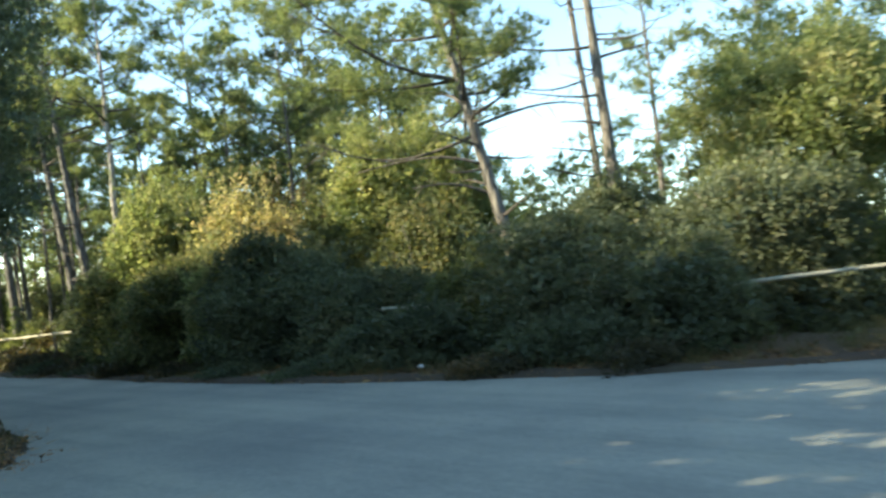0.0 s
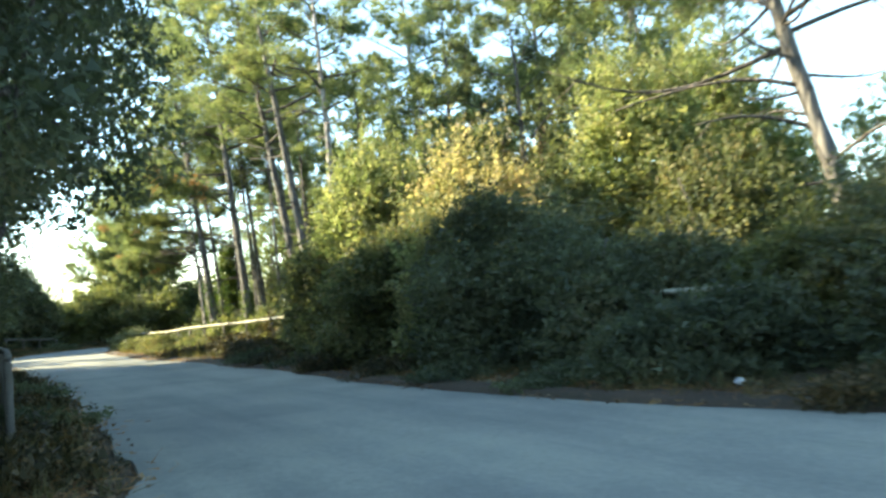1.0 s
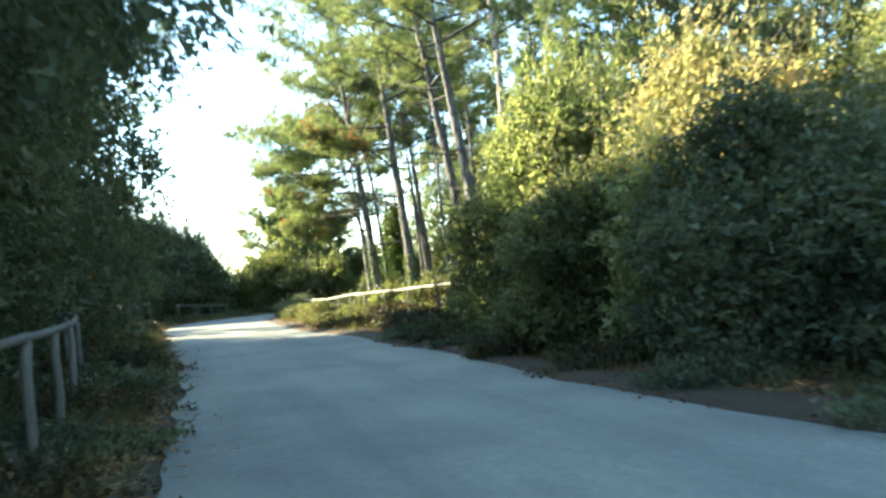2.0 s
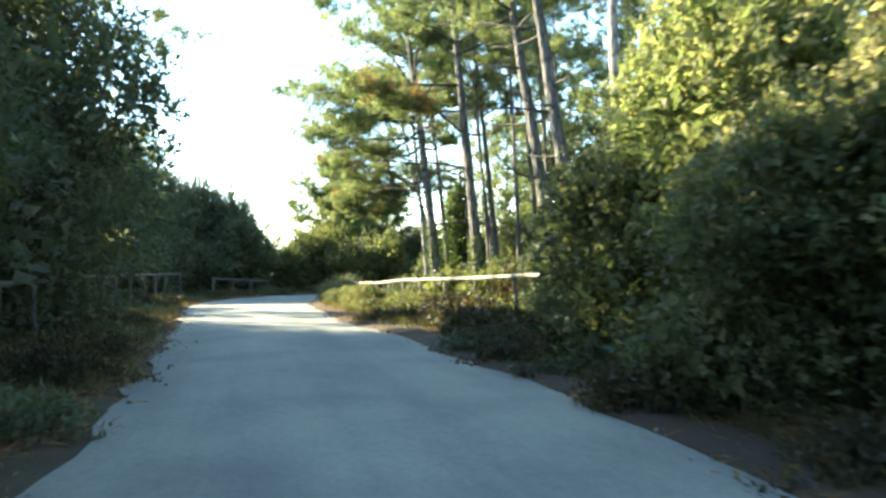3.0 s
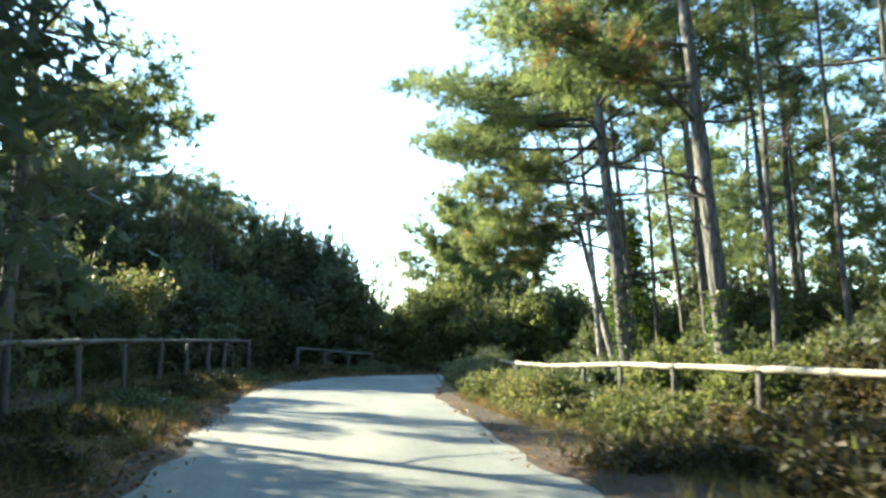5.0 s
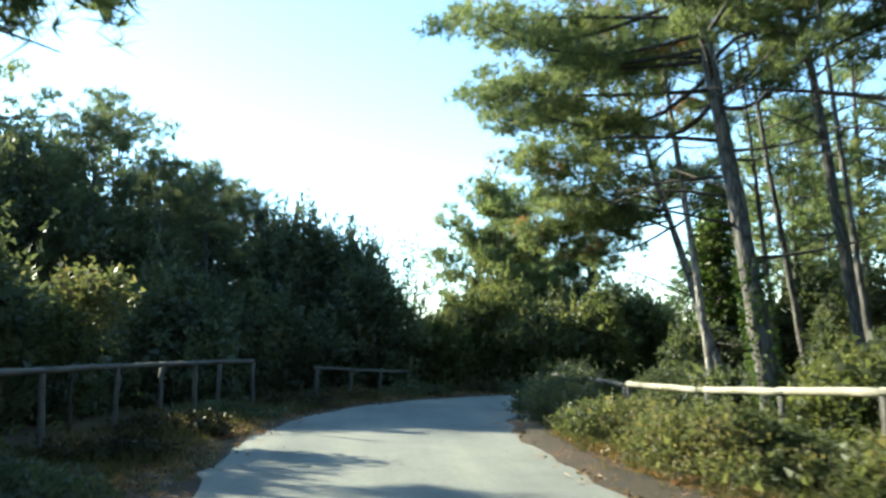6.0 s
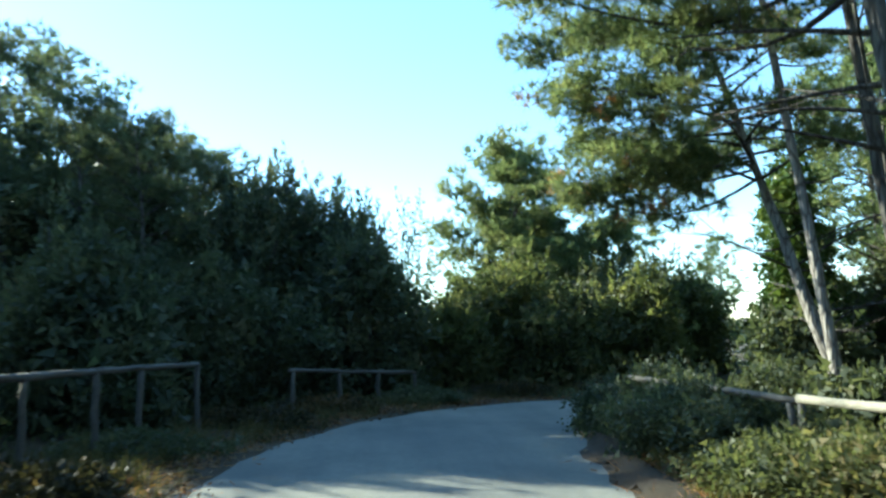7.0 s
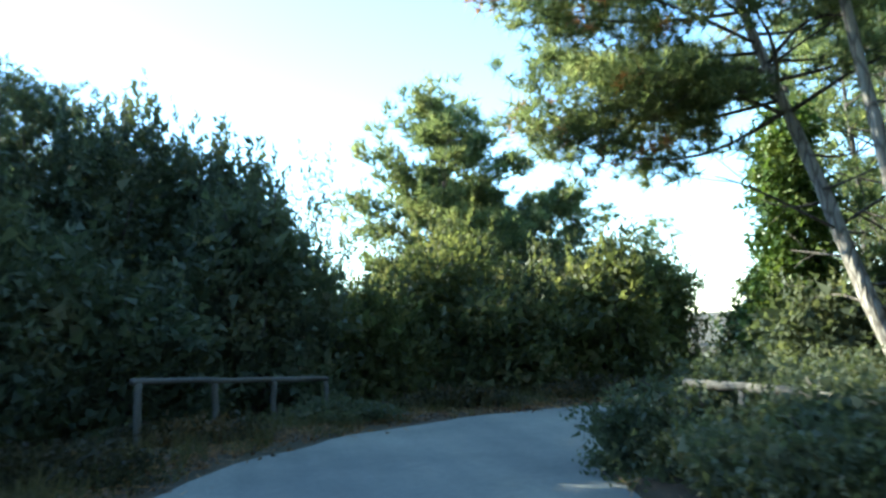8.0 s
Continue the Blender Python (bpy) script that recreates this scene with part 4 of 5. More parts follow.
# the next three carry the verge's shade in their dark brown leaf colour
bush("low_bush", "low brown weeds beneath the log rail, darkened in colour for shade", "bush", -13.9, 24.6, 3.4, 1.7, 0.5, 0.3, 0.075, M_LEAF_BROWN_SHADE, 73, turn=-35, group=LOW)
bush("low_bush", "low brown weeds beneath the log rail, darkened in colour for shade", "bush", -16.2, 26.9, 3.4, 1.8, 0.6, 0.3, 0.075, M_LEAF_BROWN_SHADE, 74, turn=-35, group=LOW)
bush("low_bush", "low brown brambles beneath the log rail, darkened in colour for shade", "bush", -18.1, 29.1, 3.0, 1.5, 0.6, 0.35, 0.075, M_LEAF_BROWN_SHADE, 75, turn=-35, group=LOW)
bush("bramble", "dark green bramble below the log rail", "bramble", -20.9, 31.1, 3.0, 1.6, 0.65, 0.5, 0.065, M_BRAMBLE, 76, turn=-38, group=LOW, shoots=60)
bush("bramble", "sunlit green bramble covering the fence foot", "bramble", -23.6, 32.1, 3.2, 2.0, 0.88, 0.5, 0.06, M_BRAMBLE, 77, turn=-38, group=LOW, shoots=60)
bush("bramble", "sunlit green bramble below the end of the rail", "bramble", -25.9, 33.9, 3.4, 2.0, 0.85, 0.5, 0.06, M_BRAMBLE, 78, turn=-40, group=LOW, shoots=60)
# brambles of the bend: their shade is put in with the darker leaf
bush("bramble", "bramble swallowing the log rail on the bend, coloured dark for shade", "bramble", -28.2, 36.1, 3.4, 2.3, 1.15, 0.6, 0.06, M_LEAF_DARK, 79, turn=-50, group=LOW)
bush("bramble", "bramble on the bend, coloured dark for its shade", "bramble", -29.6, 37.6, 2.8, 2.2, 1.2, 0.6, 0.06, M_LEAF_DARK, 80, group=LOW)
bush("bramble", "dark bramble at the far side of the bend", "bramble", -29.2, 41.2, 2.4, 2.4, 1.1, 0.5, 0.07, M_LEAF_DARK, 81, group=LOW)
# undergrowth of the grove
UNDER = "undergrowth of the grove"
# brown leaf at (-17.6, 33.5) and (-13.3, 28.1) stands in for shade
UNDER_NEAR = [
    (-14.5, 31.5, 3.6, 2.6, M_LEAF_DARK, "dark undergrowth below the pines"), (-17.6, 33.5, 3.2, 1.4, M_LEAF_BROWN_SHADE, "undergrowth below the pines, coloured dark brown for shade"),
    (-20.3, 35.0, 3.0, 1.3, M_LEAF_OLIVE, "olive undergrowth below the pines"), (-23.3, 37.2, 3.0, 1.4, M_LEAF_OLIVE, "olive undergrowth below the pines"),
    (-19.5, 41.5, 4.0, 2.4, M_LEAF_OLIVE, "leafy undergrowth in the wood"), (-23.5, 41.5, 4.0, 1.8, M_LEAF_DARK, "dark undergrowth in the wood"),
    (-27.5, 40.6, 2.6, 1.2, M_LEAF_DARK, "dark undergrowth round a pine foot"), (-12.0, 42, 5.0, 3.0, M_LEAF_OLIVE, "leafy undergrowth in the wood"),
    (-16.5, 46, 5.0, 3.2, M_LEAF_DARK, "dark undergrowth in the wood"), (-11.3, 29.5, 3.6, 3.6, M_LEAF_DARK, "dark undergrowth below the pines"),
    (-25.0, 48.5, 5.0, 3.0, M_LEAF_OLIVE, "leafy undergrowth in the wood"), (-30.0, 46.5, 3.0, 1.6, M_LEAF_DARK, "dark undergrowth beyond the bend")]
UNDER_DEEP = [
    (-20.0, 47.0, 5.5, 3.6, M_LEAF_OLIVE, "leafy undergrowth in the wood"), (-15.0, 49.5, 6.0, 4.0, M_LEAF_OLIVE, "leafy undergrowth in the wood"),
    (-17.4, 38.0, 3.6, 2.4, M_LEAF_DARK, "dark undergrowth below the pines"), (-13.0, 36.0, 4.0, 3.0, M_LEAF_OLIVE, "olive undergrowth below the pines"),
    (-12.6, 30.9, 3.0, 2.8, M_LEAF_DARK, "dark undergrowth below the pines"), (-7.0, 29.0, 4.0, 3.4, M_LEAF_BROWN_SHADE, "dry brown brush in the wood"),
    (-22.0, 44.6, 4.4, 3.4, M_LEAF_OLIVE, "leafy undergrowth in the wood"), (-25.6, 47.0, 4.2, 3.6, M_LEAF_DARK, "dark undergrowth in the wood"),
    (-28.6, 51.2, 4.4, 4.2, M_LEAF_DARK, "dark undergrowth in the wood"), (-32.6, 54.5, 4.0, 3.6, M_LEAF_OLIVE, "leafy undergrowth beyond the bend"),
    (-29.8, 44.9, 2.6, 2.0, M_LEAF_DARK, "dark undergrowth round a pine foot"), (-18.6, 36.4, 2.6, 2.2, M_LEAF_DARK, "dark undergrowth below the pines"),
    (-15.3, 30.4, 2.4, 2.7, M_LEAF_DARK, "dark undergrowth round a pine foot"), (-13.3, 28.1, 2.4, 2.6, M_LEAF_BROWN_SHADE, "brush behind the log rail, coloured dark brown for shade")]
for i, (bx, by, bw, bh, mat, lab) in enumerate(UNDER_NEAR + UNDER_DEEP):
    bush("undergrowth", lab, "undergrowth", bx, by, bw, bw * 0.85, bh, 0.42, 0.11 if by < 38 else 0.16, mat, 500 + i, group=UNDER)


def ivy_tree():
    rng = np.random.default_rng(90)
    x, y = -31.2, 49.0
    top = thing("ivy_tree", pose(x, y, gz(x, y)), "dead trunk wrapped in a thick column of ivy", "tree")
    s = Soup()
    u = np.linspace(0, 1, 10)[:, None]
    tube(s, np.array([[0.1, 0, 6.8]]) * u + rng.standard_normal((10, 3)) * 0.04, 0.2 * (1 - 0.6 * u[:, 0]), 9)
    part("trunk", s.mesh("trunk", M_BARK_DARK, True), top)
    s = Soup()
    lobes = [(rng.uniform(-0.35, 0.35), rng.uniform(-0.35, 0.35), z, rng.uniform(0.85, 1.25) * (1.15 - 0.11 * z), rng.uniform(0.85, 1.25) * (1.15 - 0.11 * z), 0.8) for z in np.arange(0.7, 6.0, 0.5)]
    crown_leaves(s, lobes, 0.9, 0.14, 0.11, rng, 0.7, droop=0.4)
    part("ivy", s.mesh("ivy", M_IVY), top, "glossy green ivy")


ivy_tree()


def ivy_stem(x, y, h, seed, lean):
    """A sleeve of ivy that climbs the foot of a pine."""
    rng = np.random.default_rng(seed)
    s = Soup()
    n = 900
    u = rng.uniform(0, 1, n) ** 1.3
    a = rng.uniform(0, 6.28, n)
    rr = 0.24 + 0.16 * rng.uniform(0, 1, n) * (1 - 0.5 * u)
    c = np.stack([np.cos(a) * rr + lean[0] * u * h, np.sin(a) * rr + lean[1] * u * h, u * h], -1)
    leaves(s, c, rng.standard_normal((n, 3)) + [0, 0, -0.5], 0.10, 0.08, rng)
    ob = new("ivy", s.mesh("ivy", M_IVY))
    ob.matrix_basis = pose(x, y, gz(x, y))
    tagged(ob, "green ivy climbing the foot of a pine trunk", "ivy", "ivy on the trunks")


ivy_stem(-25.7, 39.2, 3.6, 91, (-0.13, 0.02))
ivy_stem(-21.7, 36.4, 2.6, 92, (-0.09, -0.01))
ivy_stem(-16.3, 32.2, 2.8, 97, (-0.17, 0.0))
ivy_stem(-14.4, 29.7, 2.2, 98, (-0.145, 0.02))
ivy_stem(-26.9, 41.9, 3.4, 93, (0, 0))
pine(-26.9, 41.9, "slender pine with an ivy-clad foot", pine_meshes(94, 14, 0.12, 0.55, 2.4, (-0.07, -0.04), 0.2, 18, (0, 0), 8))

# ---- trees and shrubs of the left-hand side ----
def lobe_ring(R, z0, z1, n, seed, r=0.42, squash=0.8, off=(0, 0)):
    rng = np.random.default_rng(seed)
    out = []
    for i in range(n):
        a = i * 2.4 + rng.uniform(-0.3, 0.3)
        f = rng.uniform(0.25, 0.72)
        z = z0 + (z1 - z0) * ((i + 0.5) / n)
        k = 1 - 0.5 * max(0, (z - z0) / (z1 - z0) - 0.5)
        rr = R * r * rng.uniform(0.8, 1.2) * k
        out.append((off[0] + R * f * k * math.cos(a), off[1] + R * f * k * math.sin(a), z, rr, rr, rr * squash))
    return out


OAK = "evergreen trees along the lane"
broadleaf("evergreen_oak", "dark evergreen oak with glossy leaves overhanging the lane", -13.5, 11.2, 10.0, lobe_ring(4.4, 3.0, 9.6, 17, 1, off=(0.2, 0.1)), 0.30, 0.085, M_LEAF_DARK, 101, 0.2, OAK, droop=0.3, core=0.3)
broadleaf("evergreen_oak", "dark evergreen oak behind the fence", -17.7, 13.9, 10.5, lobe_ring(4.4, 1.2, 10.0, 18, 2), 0.44, 0.13, M_LEAF_DARK, 102, 0.18, OAK, core=0.55)
broadleaf("evergreen_oak", "dense dark evergreen oak leaning towards the lane", -23.2, 18.4, 9.5, lobe_ring(4.2, 1.0, 9.2, 18, 3, off=(0.6, 1.2)), 0.36, 0.13, M_LEAF_DARK, 103, 0.18, OAK, core=0.4)
broadleaf("evergreen_oak", "dark evergreen oak in the thicket", -30.4, 19.2, 10.5, lobe_ring(4.1, 1.0, 10.0, 17, 4), 0.45, 0.14, M_LEAF_DARK, 104, 0.18, OAK, core=0.55)
broadleaf("evergreen_oak", "dark evergreen oak in the thicket", -37.5, 19.3, 8.0, lobe_ring(3.2, 1.0, 7.4, 14, 5), 0.45, 0.15, M_LEAF_DARK, 105, 0.18, OAK, core=0.55)
broadleaf("evergreen_oak", "tall dark evergreen oak behind the fence", -41.4, 32.4, 5.8, lobe_ring(2.6, 0.8, 5.0, 13, 6), 0.45, 0.15, M_LEAF_DARK, 106, 0.18, OAK, core=0.55)
broadleaf("evergreen_oak", "slim dark evergreen oak leaning out at the junction corner", -9.0, 10.5, 7.6, lobe_ring(2.1, 3.1, 7.4, 11, 9, r=0.46, off=(1.0, 0.4)), 0.22, 0.07, M_LEAF_DARK, 109, 0.10, OAK, droop=0.3, core=0.3)
OVER = [(1.6, 0.0, 3.0, 0.75, 0.75, 0.6), (1.8, 0.1, 4.1, 0.85, 0.85, 0.7), (1.5, 0.2, 5.3, 1.0, 1.0, 0.8), (1.5, 0.0, 6.3, 0.9, 0.9, 0.7), (0.7, 0.0, 4.4, 1.1, 1.1, 0.9), (0.3, 0.3, 6.2, 1.1, 1.1, 0.8),
        (1.2, -0.2, 2.5, 0.6, 0.6, 0.5), (-0.6, -0.5, 3.5, 1.0, 1.0, 0.8), (-0.8, 0.4, 5.3, 1.1, 1.1, 0.9), (1.5, -0.7, 4.7, 0.8, 0.8, 0.7)]
broadleaf("evergreen_oak", "dark evergreen oak with branches hanging over the junction", -7.1, 8.5, 6.8, OVER, 0.40, 0.075, M_LEAF_DARK, 232, 0.11, OAK, droop=0.3, core=0.22)
THICKET = "thicket behind the left-hand fence"
for i, (bx, by, bw, bh, mat, lab) in enumerate([(-42.6, 34.6, 4.6, 6.0, M_LEAF_DARK, "tall dark shrub with upright leafy shoots"), (-42.0, 38.4, 4.6, 5.7, M_LEAF_DARK, "dark shrub with upright leafy shoots"),
                                               (-40.6, 40.4, 3.2, 4.7, M_LEAF_DARK, "dark shrub with upright shoots on the bend"), (-38.8, 45.2, 3.8, 3.9, M_LEAF_OLIVE, "olive shrub on the outside of the bend"),
                                               (-37.2, 48.6, 4.0, 3.6, M_LEAF_DARK, "dark shrub on the outside of the bend"), (-36.6, 52.6, 3.8, 3.6, M_LEAF_OLIVE, "olive shrub on the outside of the bend"),
                                               (-36.8, 32.0, 3.0, 2.6, M_LEAF_DARK, "dark shrub against the old fence"), (-34.2, 26.6, 2.6, 2.4, M_LEAF_DARK, "dark shrub against the old fence"),
                                               (-46.6, 41.8, 5.0, 5.8, M_LEAF_DARK, "tall dark shrub at the back of the thicket"), (-44.5, 29.8, 5.0, 8.0, M_LEAF_DARK, "tall dark shrub at the back of the thicket"),
                                               (-43.0, 54.0, 4.6, 4.6, M_LEAF_OLIVE, "olive shrub behind the bushy pine"), (-38.5, 55.0, 5.0, 3.8, M_LEAF_DARK, "dark shrub beyond the bend"),
                                               (-41.5, 60.0, 5.0, 4.2, M_LEAF_OLIVE, "olive shrub beyond the bend"), (-39.2, 35.2, 3.0, 3.2, M_LEAF_DARK, "dark shrub behind the short fence"), (-38.6, 42.6, 2.8, 2.2, M_LEAF_OLIVE, "low olive shrub on the outside of the bend"),
                                               (-36.6, 44.8, 3.0, 2.6, M_BRAMBLE, "green bramble thicket on the outside of the bend"), (-35.2, 47.2, 2.8, 3.3, M_LEAF_OLIVE, "olive shrub at the far end of the bend")]):
    bush("tall_shrub", lab, "shrub", bx, by, bw, bw * 0.9, bh, 0.40, 0.16, mat, 600 + i, group=THICKET, shoots=150 if bh > 4.5 else 30)
broadleaf("sapling", "yellow-green sapling lit among the dark trees", -32.6, 28.0, 3.0, [(0, 0, 1.8, 0.6, 0.6, 0.45), (0.35, 0.3, 2.3, 0.42, 0.42, 0.35), (-0.35, 0.2, 2.3, 0.45, 0.45, 0.4), (0.3, -0.2, 1.4, 0.35, 0.35, 0.3)], 0.4, 0.10, M_BRAMBLE, 700, 0.04, THICKET, category="sapling")
for i, (bx, by, bh, mat) in enumerate([(-41.3, 42.7, 5.2, M_LEAF_DARK), (-41.4, 43.9, 4.5, M_LEAF_OLIVE), (-41.2, 45.3, 3.9, M_LEAF_OLIVE), (-38.9, 42.2, 3.0, M_LEAF_OLIVE)]):
    broadleaf("sapling", "slender sapling with thin upright leaves in the gap of the thicket", bx, by, bh, lobe_ring(1.4, 1.0, bh - 0.7, 9, 31 + i, r=0.36), 0.20, 0.13, mat, 701 + i, 0.05, "saplings in the gap of the thicket", shoots=40, core=0.0, category="sapling")
LEFT_PINES = "dark pines behind the thicket"
open_pine = pine_meshes(98, 9.6, 0.10, 0.34, 1.9, (0.01, 0.01), 0.2, 34, (0, 0), 5, needle=M_NEEDLE_DARK, density=0.6, tufted=True)
op = None
# the pine at (-38.6, 25.0) is unseen, added to shade between sun stripes
for lx, ly, ls, lt in [(-42.2, 31.7, 0.82, 0), (-40.3, 33.0, 0.82, 140), (-42.2, 35.6, 0.86, 250), (-38.6, 25.0, 1.18, 200), (-43.2, 37.2, 0.82, 30), (-42.0, 40.0, 0.69, 300)]:
    if op is None:
        op = pine(lx, ly, "dark pine with round tufts of needles against the sky", open_pine, LEFT_PINES, lt, ls)
    else:
        copy_thing(op, pose(lx, ly, gz(lx, ly) - 0.03, 0, 0, lt) @ Matrix.Scale(ls, 4))
left_pine = pine_meshes(95, 9.3, 0.11, 0.36, 2.0, (-0.02, 0.0), 0.25, 26, (0, 0), 5, needle=M_NEEDLE_DARK, density=0.8)
lp = None
for lx, ly, ls, lt in [(-48.3, 35.1, 1.1, 160), (-45.9, 35.9, 0.78, 100), (-45.4, 37.1, 0.75, 200), (-43.9, 38.3, 0.66, 300), (-43.9, 41.4, 0.49, 20), (-39.0, 33.8, 0.58, 80), (-45.0, 31.6, 0.75, 50)]:
    if lp is None:
        lp = pine(lx, ly, "dark pine with a lacy top behind the thicket", left_pine, LEFT_PINES, lt, ls)
    else:
        copy_thing(lp, pose(lx, ly, gz(lx, ly) - 0.03, 0, 0, lt) @ Matrix.Scale(ls, 4))
pine(-28.2, 23.9, "pine behind the old fence with lacy branches over the lane", pine_meshes(97, 12.5, 0.14, 0.47, 3.4, (0.02, 0.03), 0.2, 26, (0.15, 0.2), 6, density=0.6, extra=[(4.6, 46, 2.2, -0.02, 0.0), (5.2, 60, 2.3, 0.02, 0.0), (4.2, 70, 2.0, 0.0, None), (5.0, 15, 2.2, 0.02, None)]), LEFT_PINES)
# rough growth on the left-hand verge
WEEDS = "weeds on the verge"
weeds = []
for i, (bx, by) in enumerate([(-8.75, 10.95), (-10.05, 12.15), (-11.75, 13.55)]):
    weeds.append(bush("weeds", "low dark weeds and fallen leaves on the verge", "weeds", bx, by, 2.4, 1.2, 0.34, 0.42, 0.06, M_LEAF_DARK if i == 1 else M_LEAF_BROWN_SHADE, 720 + i, turn=40, group=WEEDS, lobes=7, core=0.4, shoots=14))
vr = np.random.default_rng(82)
LEFT_WEEDS = [(-7.05, 9.25), (-13.65, 15.15), (-15.85, 16.85), (-18.15, 18.65), (-20.35, 20.35), (-22.65, 21.95), (-25.05, 23.75), (-27.35, 25.55), (-29.45, 27.25), (-31.65, 29.05), (-33.65, 31.25), (-35.35, 33.95), (-36.35, 36.55), (-36.45, 38.95), (-35.85, 41.65), (-34.45, 44.25)]
RIGHT_WEEDS = [(-4.9, 16.9), (-6.7, 18.3), (-8.5, 19.9), (-10.3, 21.4), (-18.6, 27.6), (-11.5, 22.25), (-12.6, 23.0), (3.4, 13.0), (0.9, 13.6), (-3.1, 15.7)]
for i, (bx, by) in enumerate(LEFT_WEEDS + RIGHT_WEEDS):
    copy_thing(weeds[i % 3], pose(bx, by, gz(bx, by) - 0.06, 0, 0, vr.uniform(25, 55) + 180 * (i % 2)) @ Matrix.Scale(vr.uniform(0.85, 1.15), 4))

# unseen trees added behind and beside the start, blocking sun and closing the place
BEHIND = "trees behind the junction"
for i, (bx, by) in enumerate([(-10, 4), (-11.5, -5), (-10, -14), (10, -6), (12, -16), (0, -70), (22, 1), (30, -3), (-16, 8.5), (-22, 12), (-30, 15), (-13.5, 7.0), (-19.5, 4.5)]):
    last_oak = broadleaf("evergreen_oak", "dark evergreen oak added for shade and cover", bx, by, 8.5, lobe_ring(4.2, 1.5, 8.0, 10, 200 + i), 0.42, 0.36, M_LEAF_DARK, 210 + i, 0.18, BEHIND, core=0.55)

# more added oaks; the last three block sun from the bend and lane
for bx, by, bt in [(-30, 6, 40), (-38, 11, 90), (-46, 8, 150), (-21, -4, 200), (-30, -12, 260), (-48, 16, 310), (20, -12, 20), (-38, -2, 70), (-47.5, 32.2, 120), (-53, 31.5, 0), (-20.2, 15.2, 60)]:
    copy_thing(last_oak, pose(bx, by, gz(bx, by) - 0.03, 0, 0, bt))
# added out of view to keep the sun off the junction
broadleaf("evergreen_oak", "tall dark evergreen oak added unseen to shade the junction", -12.2, 7.6, 12.0, lobe_ring(3.8, 4.0, 11.4, 14, 230), 0.42, 0.26, M_LEAF_DARK, 231, 0.24, BEHIND, core=0.5)

# a hedge of dark shrubs behind the old fence, repeated from three kinds
row = []
for i, (hw, hh) in enumerate([(3.2, 3.4), (3.6, 2.8), (3.0, 4.2)]):
    bx, by = [(-12.9, 11.3), (-15.2, 13.2), (-18.0, 15.6)][i]
    row.append(bush("shrub", ["dark shrub in the thicket behind the old fence", "low spreading dark shrub behind the old fence", "tall dark shrub behind the old fence"][i], "shrub", bx, by, hw, hw * 0.9, hh, 0.36, 0.14, M_LEAF_DARK, 800 + i, group="hedge behind the old fence"))
hr = np.random.default_rng(81)
for i, (bx, by) in enumerate([(-21.1, 16.3), (-23.6, 18.0), (-25.4, 19.7), (-27.8, 21.4), (-30.0, 23.1), (-32.4, 24.5), (-34.6, 26.7), (-36.4, 28.5), (-37.4, 31.8), (-38.6, 34.2), (-39.0, 37.0), (-38.8, 39.6), (-29.4, 53.0), (-27.0, 55.0), (-10.9, 9.0), (-9.6, 6.4), (-42.5, 41.5), (-44.5, 36.5)]):
    copy_thing(row[i % 3], pose(bx, by, gz(bx, by) - 0.06, 0, 0, hr.uniform(0, 360)) @ Matrix.Scale(hr.uniform(0.85, 1.1), 4))


# ---- woods that close the view, and what grows on the forest floor ----
def far_woods():
    rng = np.random.default_rng(60)
    ring = polyline([(-30, -28), (-48, -8), (-58, 14), (-68, 34), (-66, 56), (-60, 72), (-48, 84), (-34, 80), (-24, 68), (-12, 66), (4, 62), (20, 54), (34, 44), (44, 28), (48, 6), (40, -22), (16, -40), (-10, -44), (-30, -28)], 3.4)
    lobes = []
    for x, y in ring:
        h = 6.5 + 3.0 * noise.noise(Vector((x * 0.09, y * 0.09, 0)))
        if -50 < x < -26 and y > 62:
            h *= 0.5
        if -72 < x < -50 and 46 < y < 78:
            h *= 0.55
        if -46 < x < -33 and y > 62:
            h *= 0.4
        z = float(plane(x, y))
        for k in range(4):
            zz = h * (0.14 + 0.24 * k)
            rr = rng.uniform(1.5, 2.4) * (1 - 0.12 * k)
            lobes.append((x + rng.uniform(-1.3, 1.3), y + rng.uniform(-1.3, 1.3), z + zz, rr, rr, h * 0.16))
    s = Soup()
    crown_leaves(s, lobes, 0.5, 0.55, 0.35, rng, 0.5)
    ob = new("far_woods", s.mesh("far_woods", M_LEAF_OLIVE))
    tagged(ob, "distant belt of mixed green woodland round the lane", "woods", kind="stuff")


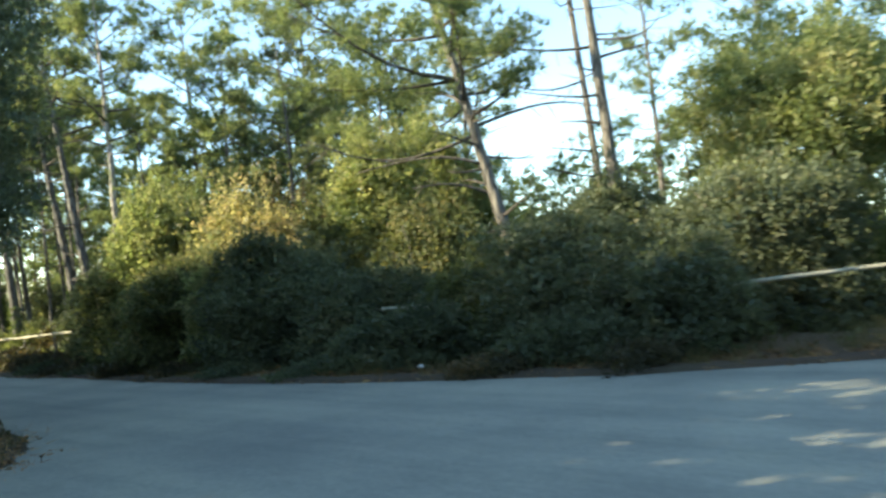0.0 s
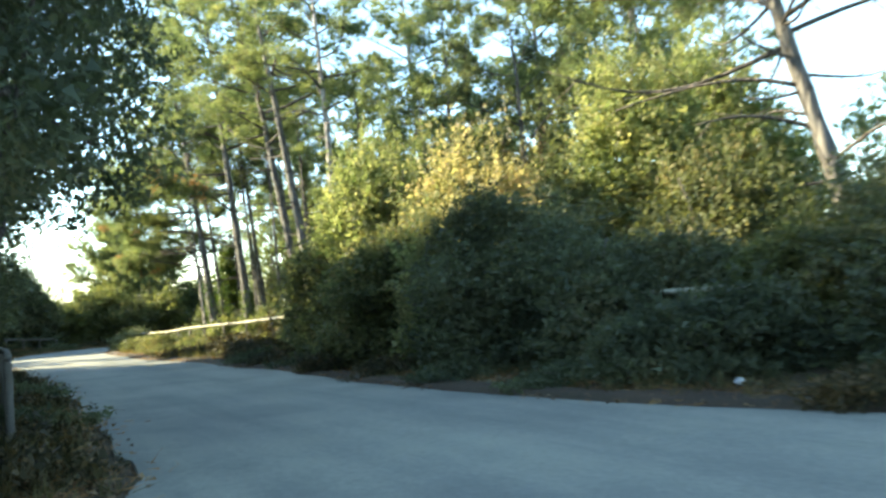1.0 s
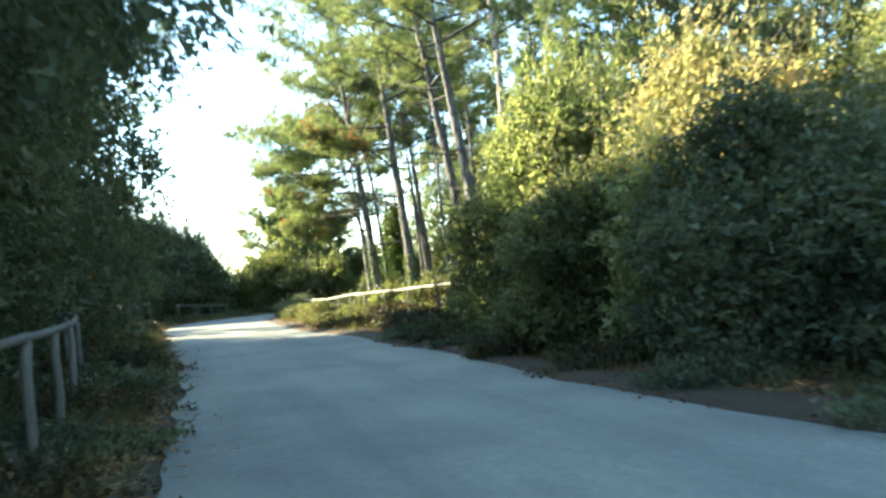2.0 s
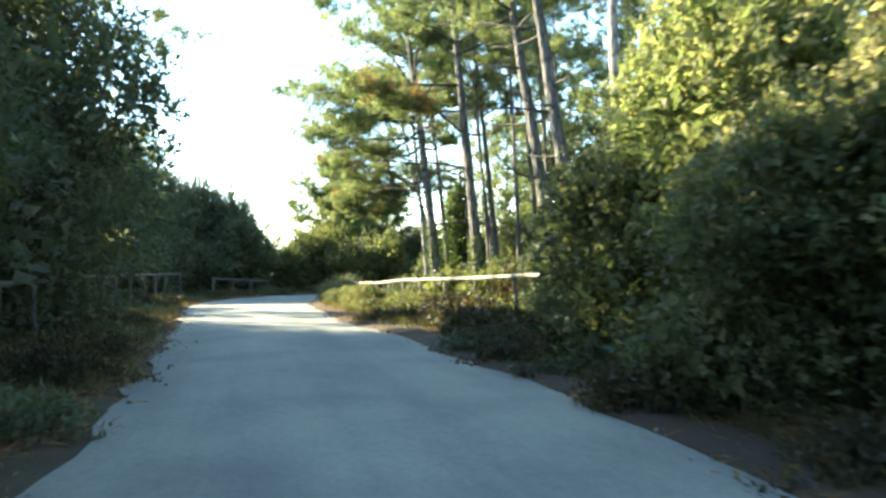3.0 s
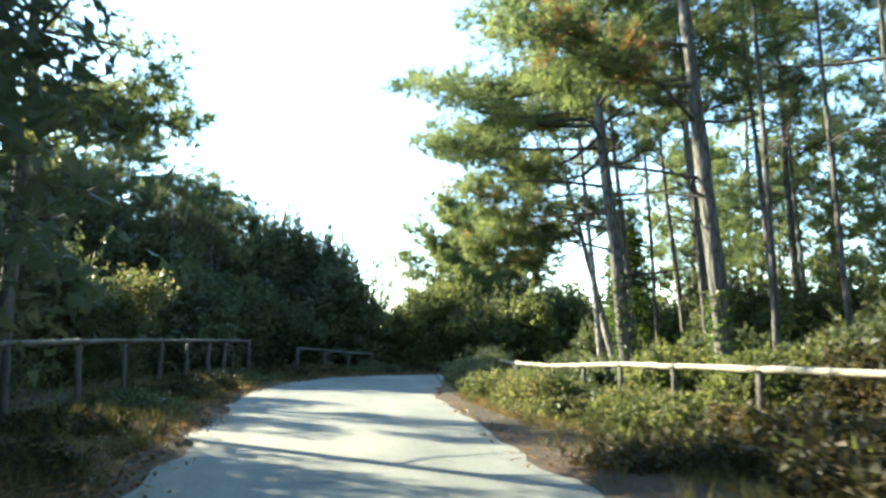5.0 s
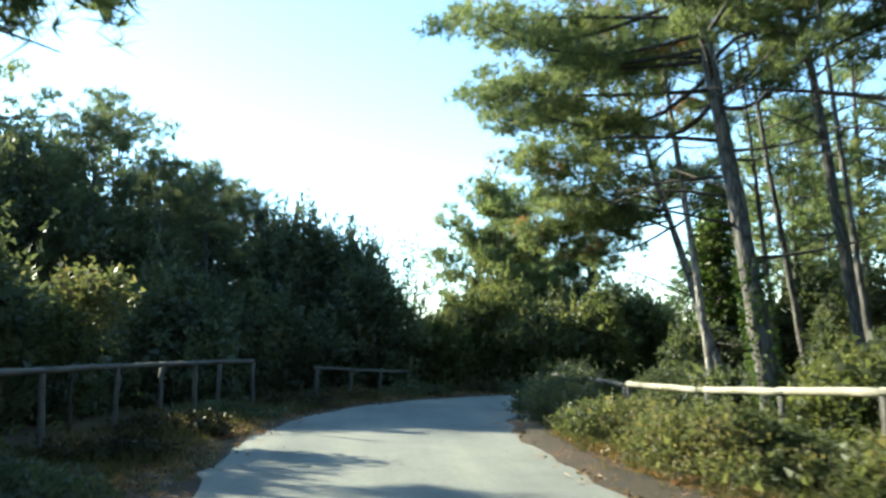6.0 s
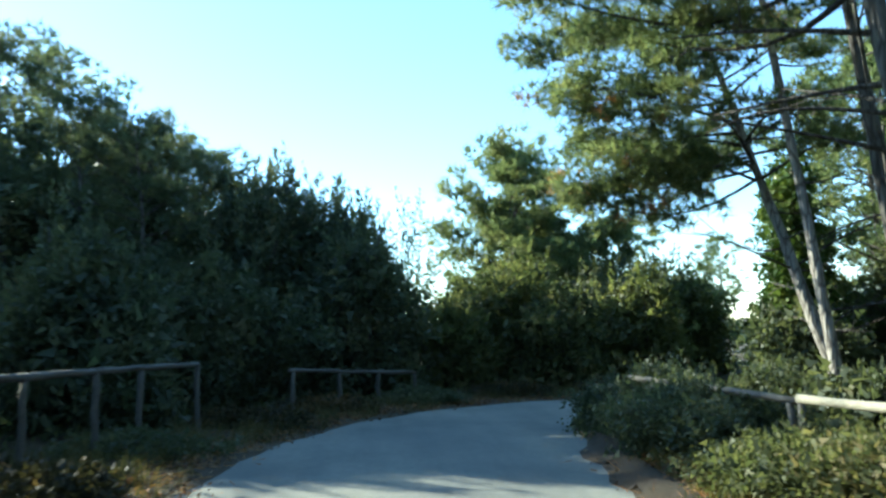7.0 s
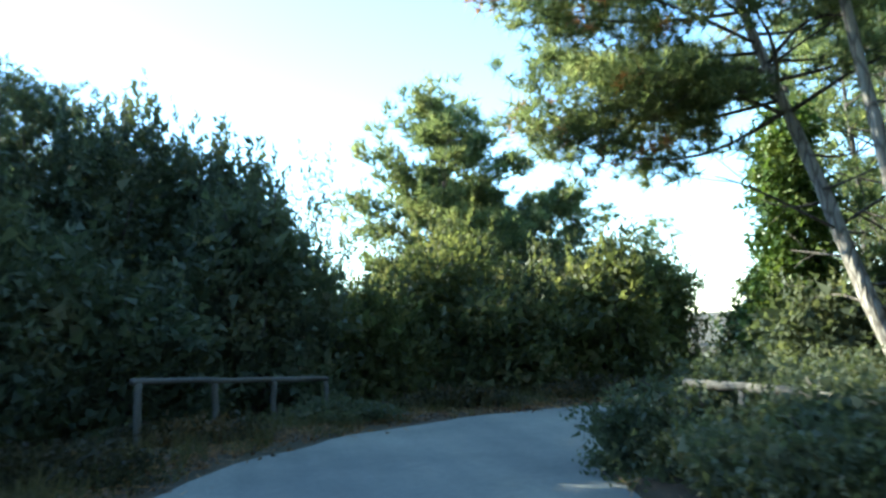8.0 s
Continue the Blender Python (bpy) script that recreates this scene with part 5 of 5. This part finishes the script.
def floor_plants():
    """Seedlings, ferns and fallen twigs over the forest floor, off the asphalt."""
    rng = np.random.default_rng(61)
    n = 15000
    x, y = rng.uniform(-60, 30, n), rng.uniform(-5, 62, n)
    r, l = off_line(RIGHT_COARSE, x, y), -off_line(LEFT_COARSE, x, y)
    off = np.maximum(r, l)
    keep = ((r > 1.1) | (l > 2.8)) & (np.abs(off) < 15) & ~((x > -4) & (x < 40) & (y < 11))
    x, y, off = x[keep], y[keep], off[keep]
    z = plane(x, y) + bank(x, y)
    tall = rng.uniform(0.15, 0.65, len(x))
    s = Soup()
    k = 11
    c = np.stack([x, y, z], -1)[:, None] + rng.standard_normal((len(x), k, 3)) * [0.22, 0.22, 0] + np.stack([np.zeros((len(x), k)), np.zeros((len(x), k)), rng.uniform(0, 1, (len(x), k)) * tall[:, None]], -1)
    d = rng.standard_normal(c.shape) * 0.7 + [0, 0, 0.7]
    leaves(s, c.reshape(-1, 3), d.reshape(-1, 3), 0.11, 0.055, rng)
    ob = new("forest_undergrowth", s.mesh("forest_undergrowth", M_LEAF_OLIVE))
    tagged(ob, "sparse low green undergrowth over the forest floor", "undergrowth", kind="stuff")


far_woods()
floor_plants()


def fallen_leaves():
    """Dry leaves, needle bunches and twigs blown along both edges of the asphalt."""
    rng = np.random.default_rng(62)
    dry, needles = Soup(), Soup()
    for line, n in ((RIGHT_LINE, 13000), (LEFT_LINE, 9000)):
        run = line[(line[:, 0] < 10) & (line[:, 0] > -36) & (line[:, 1] > 6) & (line[:, 1] < 46)]
        t = np.gradient(run, axis=0)
        side = np.stack([t[:, 1], -t[:, 0]], -1) / (np.linalg.norm(t, axis=1)[:, None] + 1e-9)
        if line is LEFT_LINE:
            side = -side
        for soup, count in ((dry, n), (needles, n)):
            i = rng.integers(0, len(run), count)
            clump = np.array([noise.noise(Vector((v[0] * 0.9, v[1] * 0.9, 5.0))) for v in run])[i]
            off = rng.normal(0.66 - 0.35 * clump, 0.30, count)
            p = run[i] + side[i] * off[:, None] + rng.uniform(-0.25, 0.25, (count, 2))
            z = plane(p[:, 0], p[:, 1]) + np.maximum(bank(p[:, 0], p[:, 1]), 0) + rng.uniform(0.02, 0.055, count)
            d = rng.standard_normal((count, 3)) * [1, 1, 0.3]
            at = np.concatenate([p, z[:, None]], 1)
            if soup is dry:
                leaves(dry, at, d, 0.06, 0.04, rng)
            else:
                blades(needles, at, d, 0.16, 0.011, rng)
    ob = new("fallen_leaves", dry.mesh("fallen_leaves", M_DRY))
    tagged(ob, "dry brown leaves blown along the edges of the asphalt", "leaves", kind="stuff")
    ob = new("fallen_needles", needles.mesh("fallen_needles", M_NEEDLE_DEAD))
    tagged(ob, "rust-brown fallen pine needles and twigs on the verges", "needles", kind="stuff")


def verge_grass():
    """Tufts of thin dry grass on both verges."""
    rng = np.random.default_rng(63)
    s = Soup()
    for line, sign in ((RIGHT_LINE, 1.0), (LEFT_LINE, -1.0)):
        run = line[(line[:, 0] < 12) & (line[:, 0] > -37) & (line[:, 1] > 7) & (line[:, 1] < 47)]
        t = np.gradient(run, axis=0)
        side = sign * np.stack([t[:, 1], -t[:, 0]], -1) / (np.linalg.norm(t, axis=1)[:, None] + 1e-9)
        n = 1500
        i = rng.integers(0, len(run), n)
        p = run[i] + side[i] * rng.uniform(0.35, 2.6, n)[:, None] + rng.uniform(-0.3, 0.3, (n, 2))
        z = plane(p[:, 0], p[:, 1]) + bank(p[:, 0], p[:, 1])
        k = 14
        c = np.repeat(np.concatenate([p, z[:, None]], 1), k, 0) + rng.standard_normal((n * k, 3)) * [0.06, 0.06, 0]
        d = rng.standard_normal((n * k, 3)) * 0.45 + [0, 0, 1.0]
        blades(s, c, d, 0.30, 0.012, rng)
    ob = new("verge_grass", s.mesh("verge_grass", M_GRASS))
    tagged(ob, "thin dry grass tufts on the verges", "grass", kind="stuff")


def pebble(x, y, r, seed):
    rng = np.random.default_rng(seed)
    s = Soup()
    blob(s, (0, 0, r * 0.5), (r, r * 0.8, r * 0.6), rng, 5, 8, 0.08)
    ob = new("stone", s.mesh("stone", M_STONE, True))
    ob.matrix_basis = pose(x, y, gz(x, y) + 0.02, 0, 0, seed * 50)
    tagged(ob, "small white stone lying on the verge", "stone", "white stones")


fallen_leaves()
verge_grass()
for px, py, pr, ps in [(-0.75, 14.5, 0.08, 1), (0.9, 14.05, 0.10, 2), (-3.4, 15.9, 0.06, 3)]:
    pebble(px, py, pr, ps)
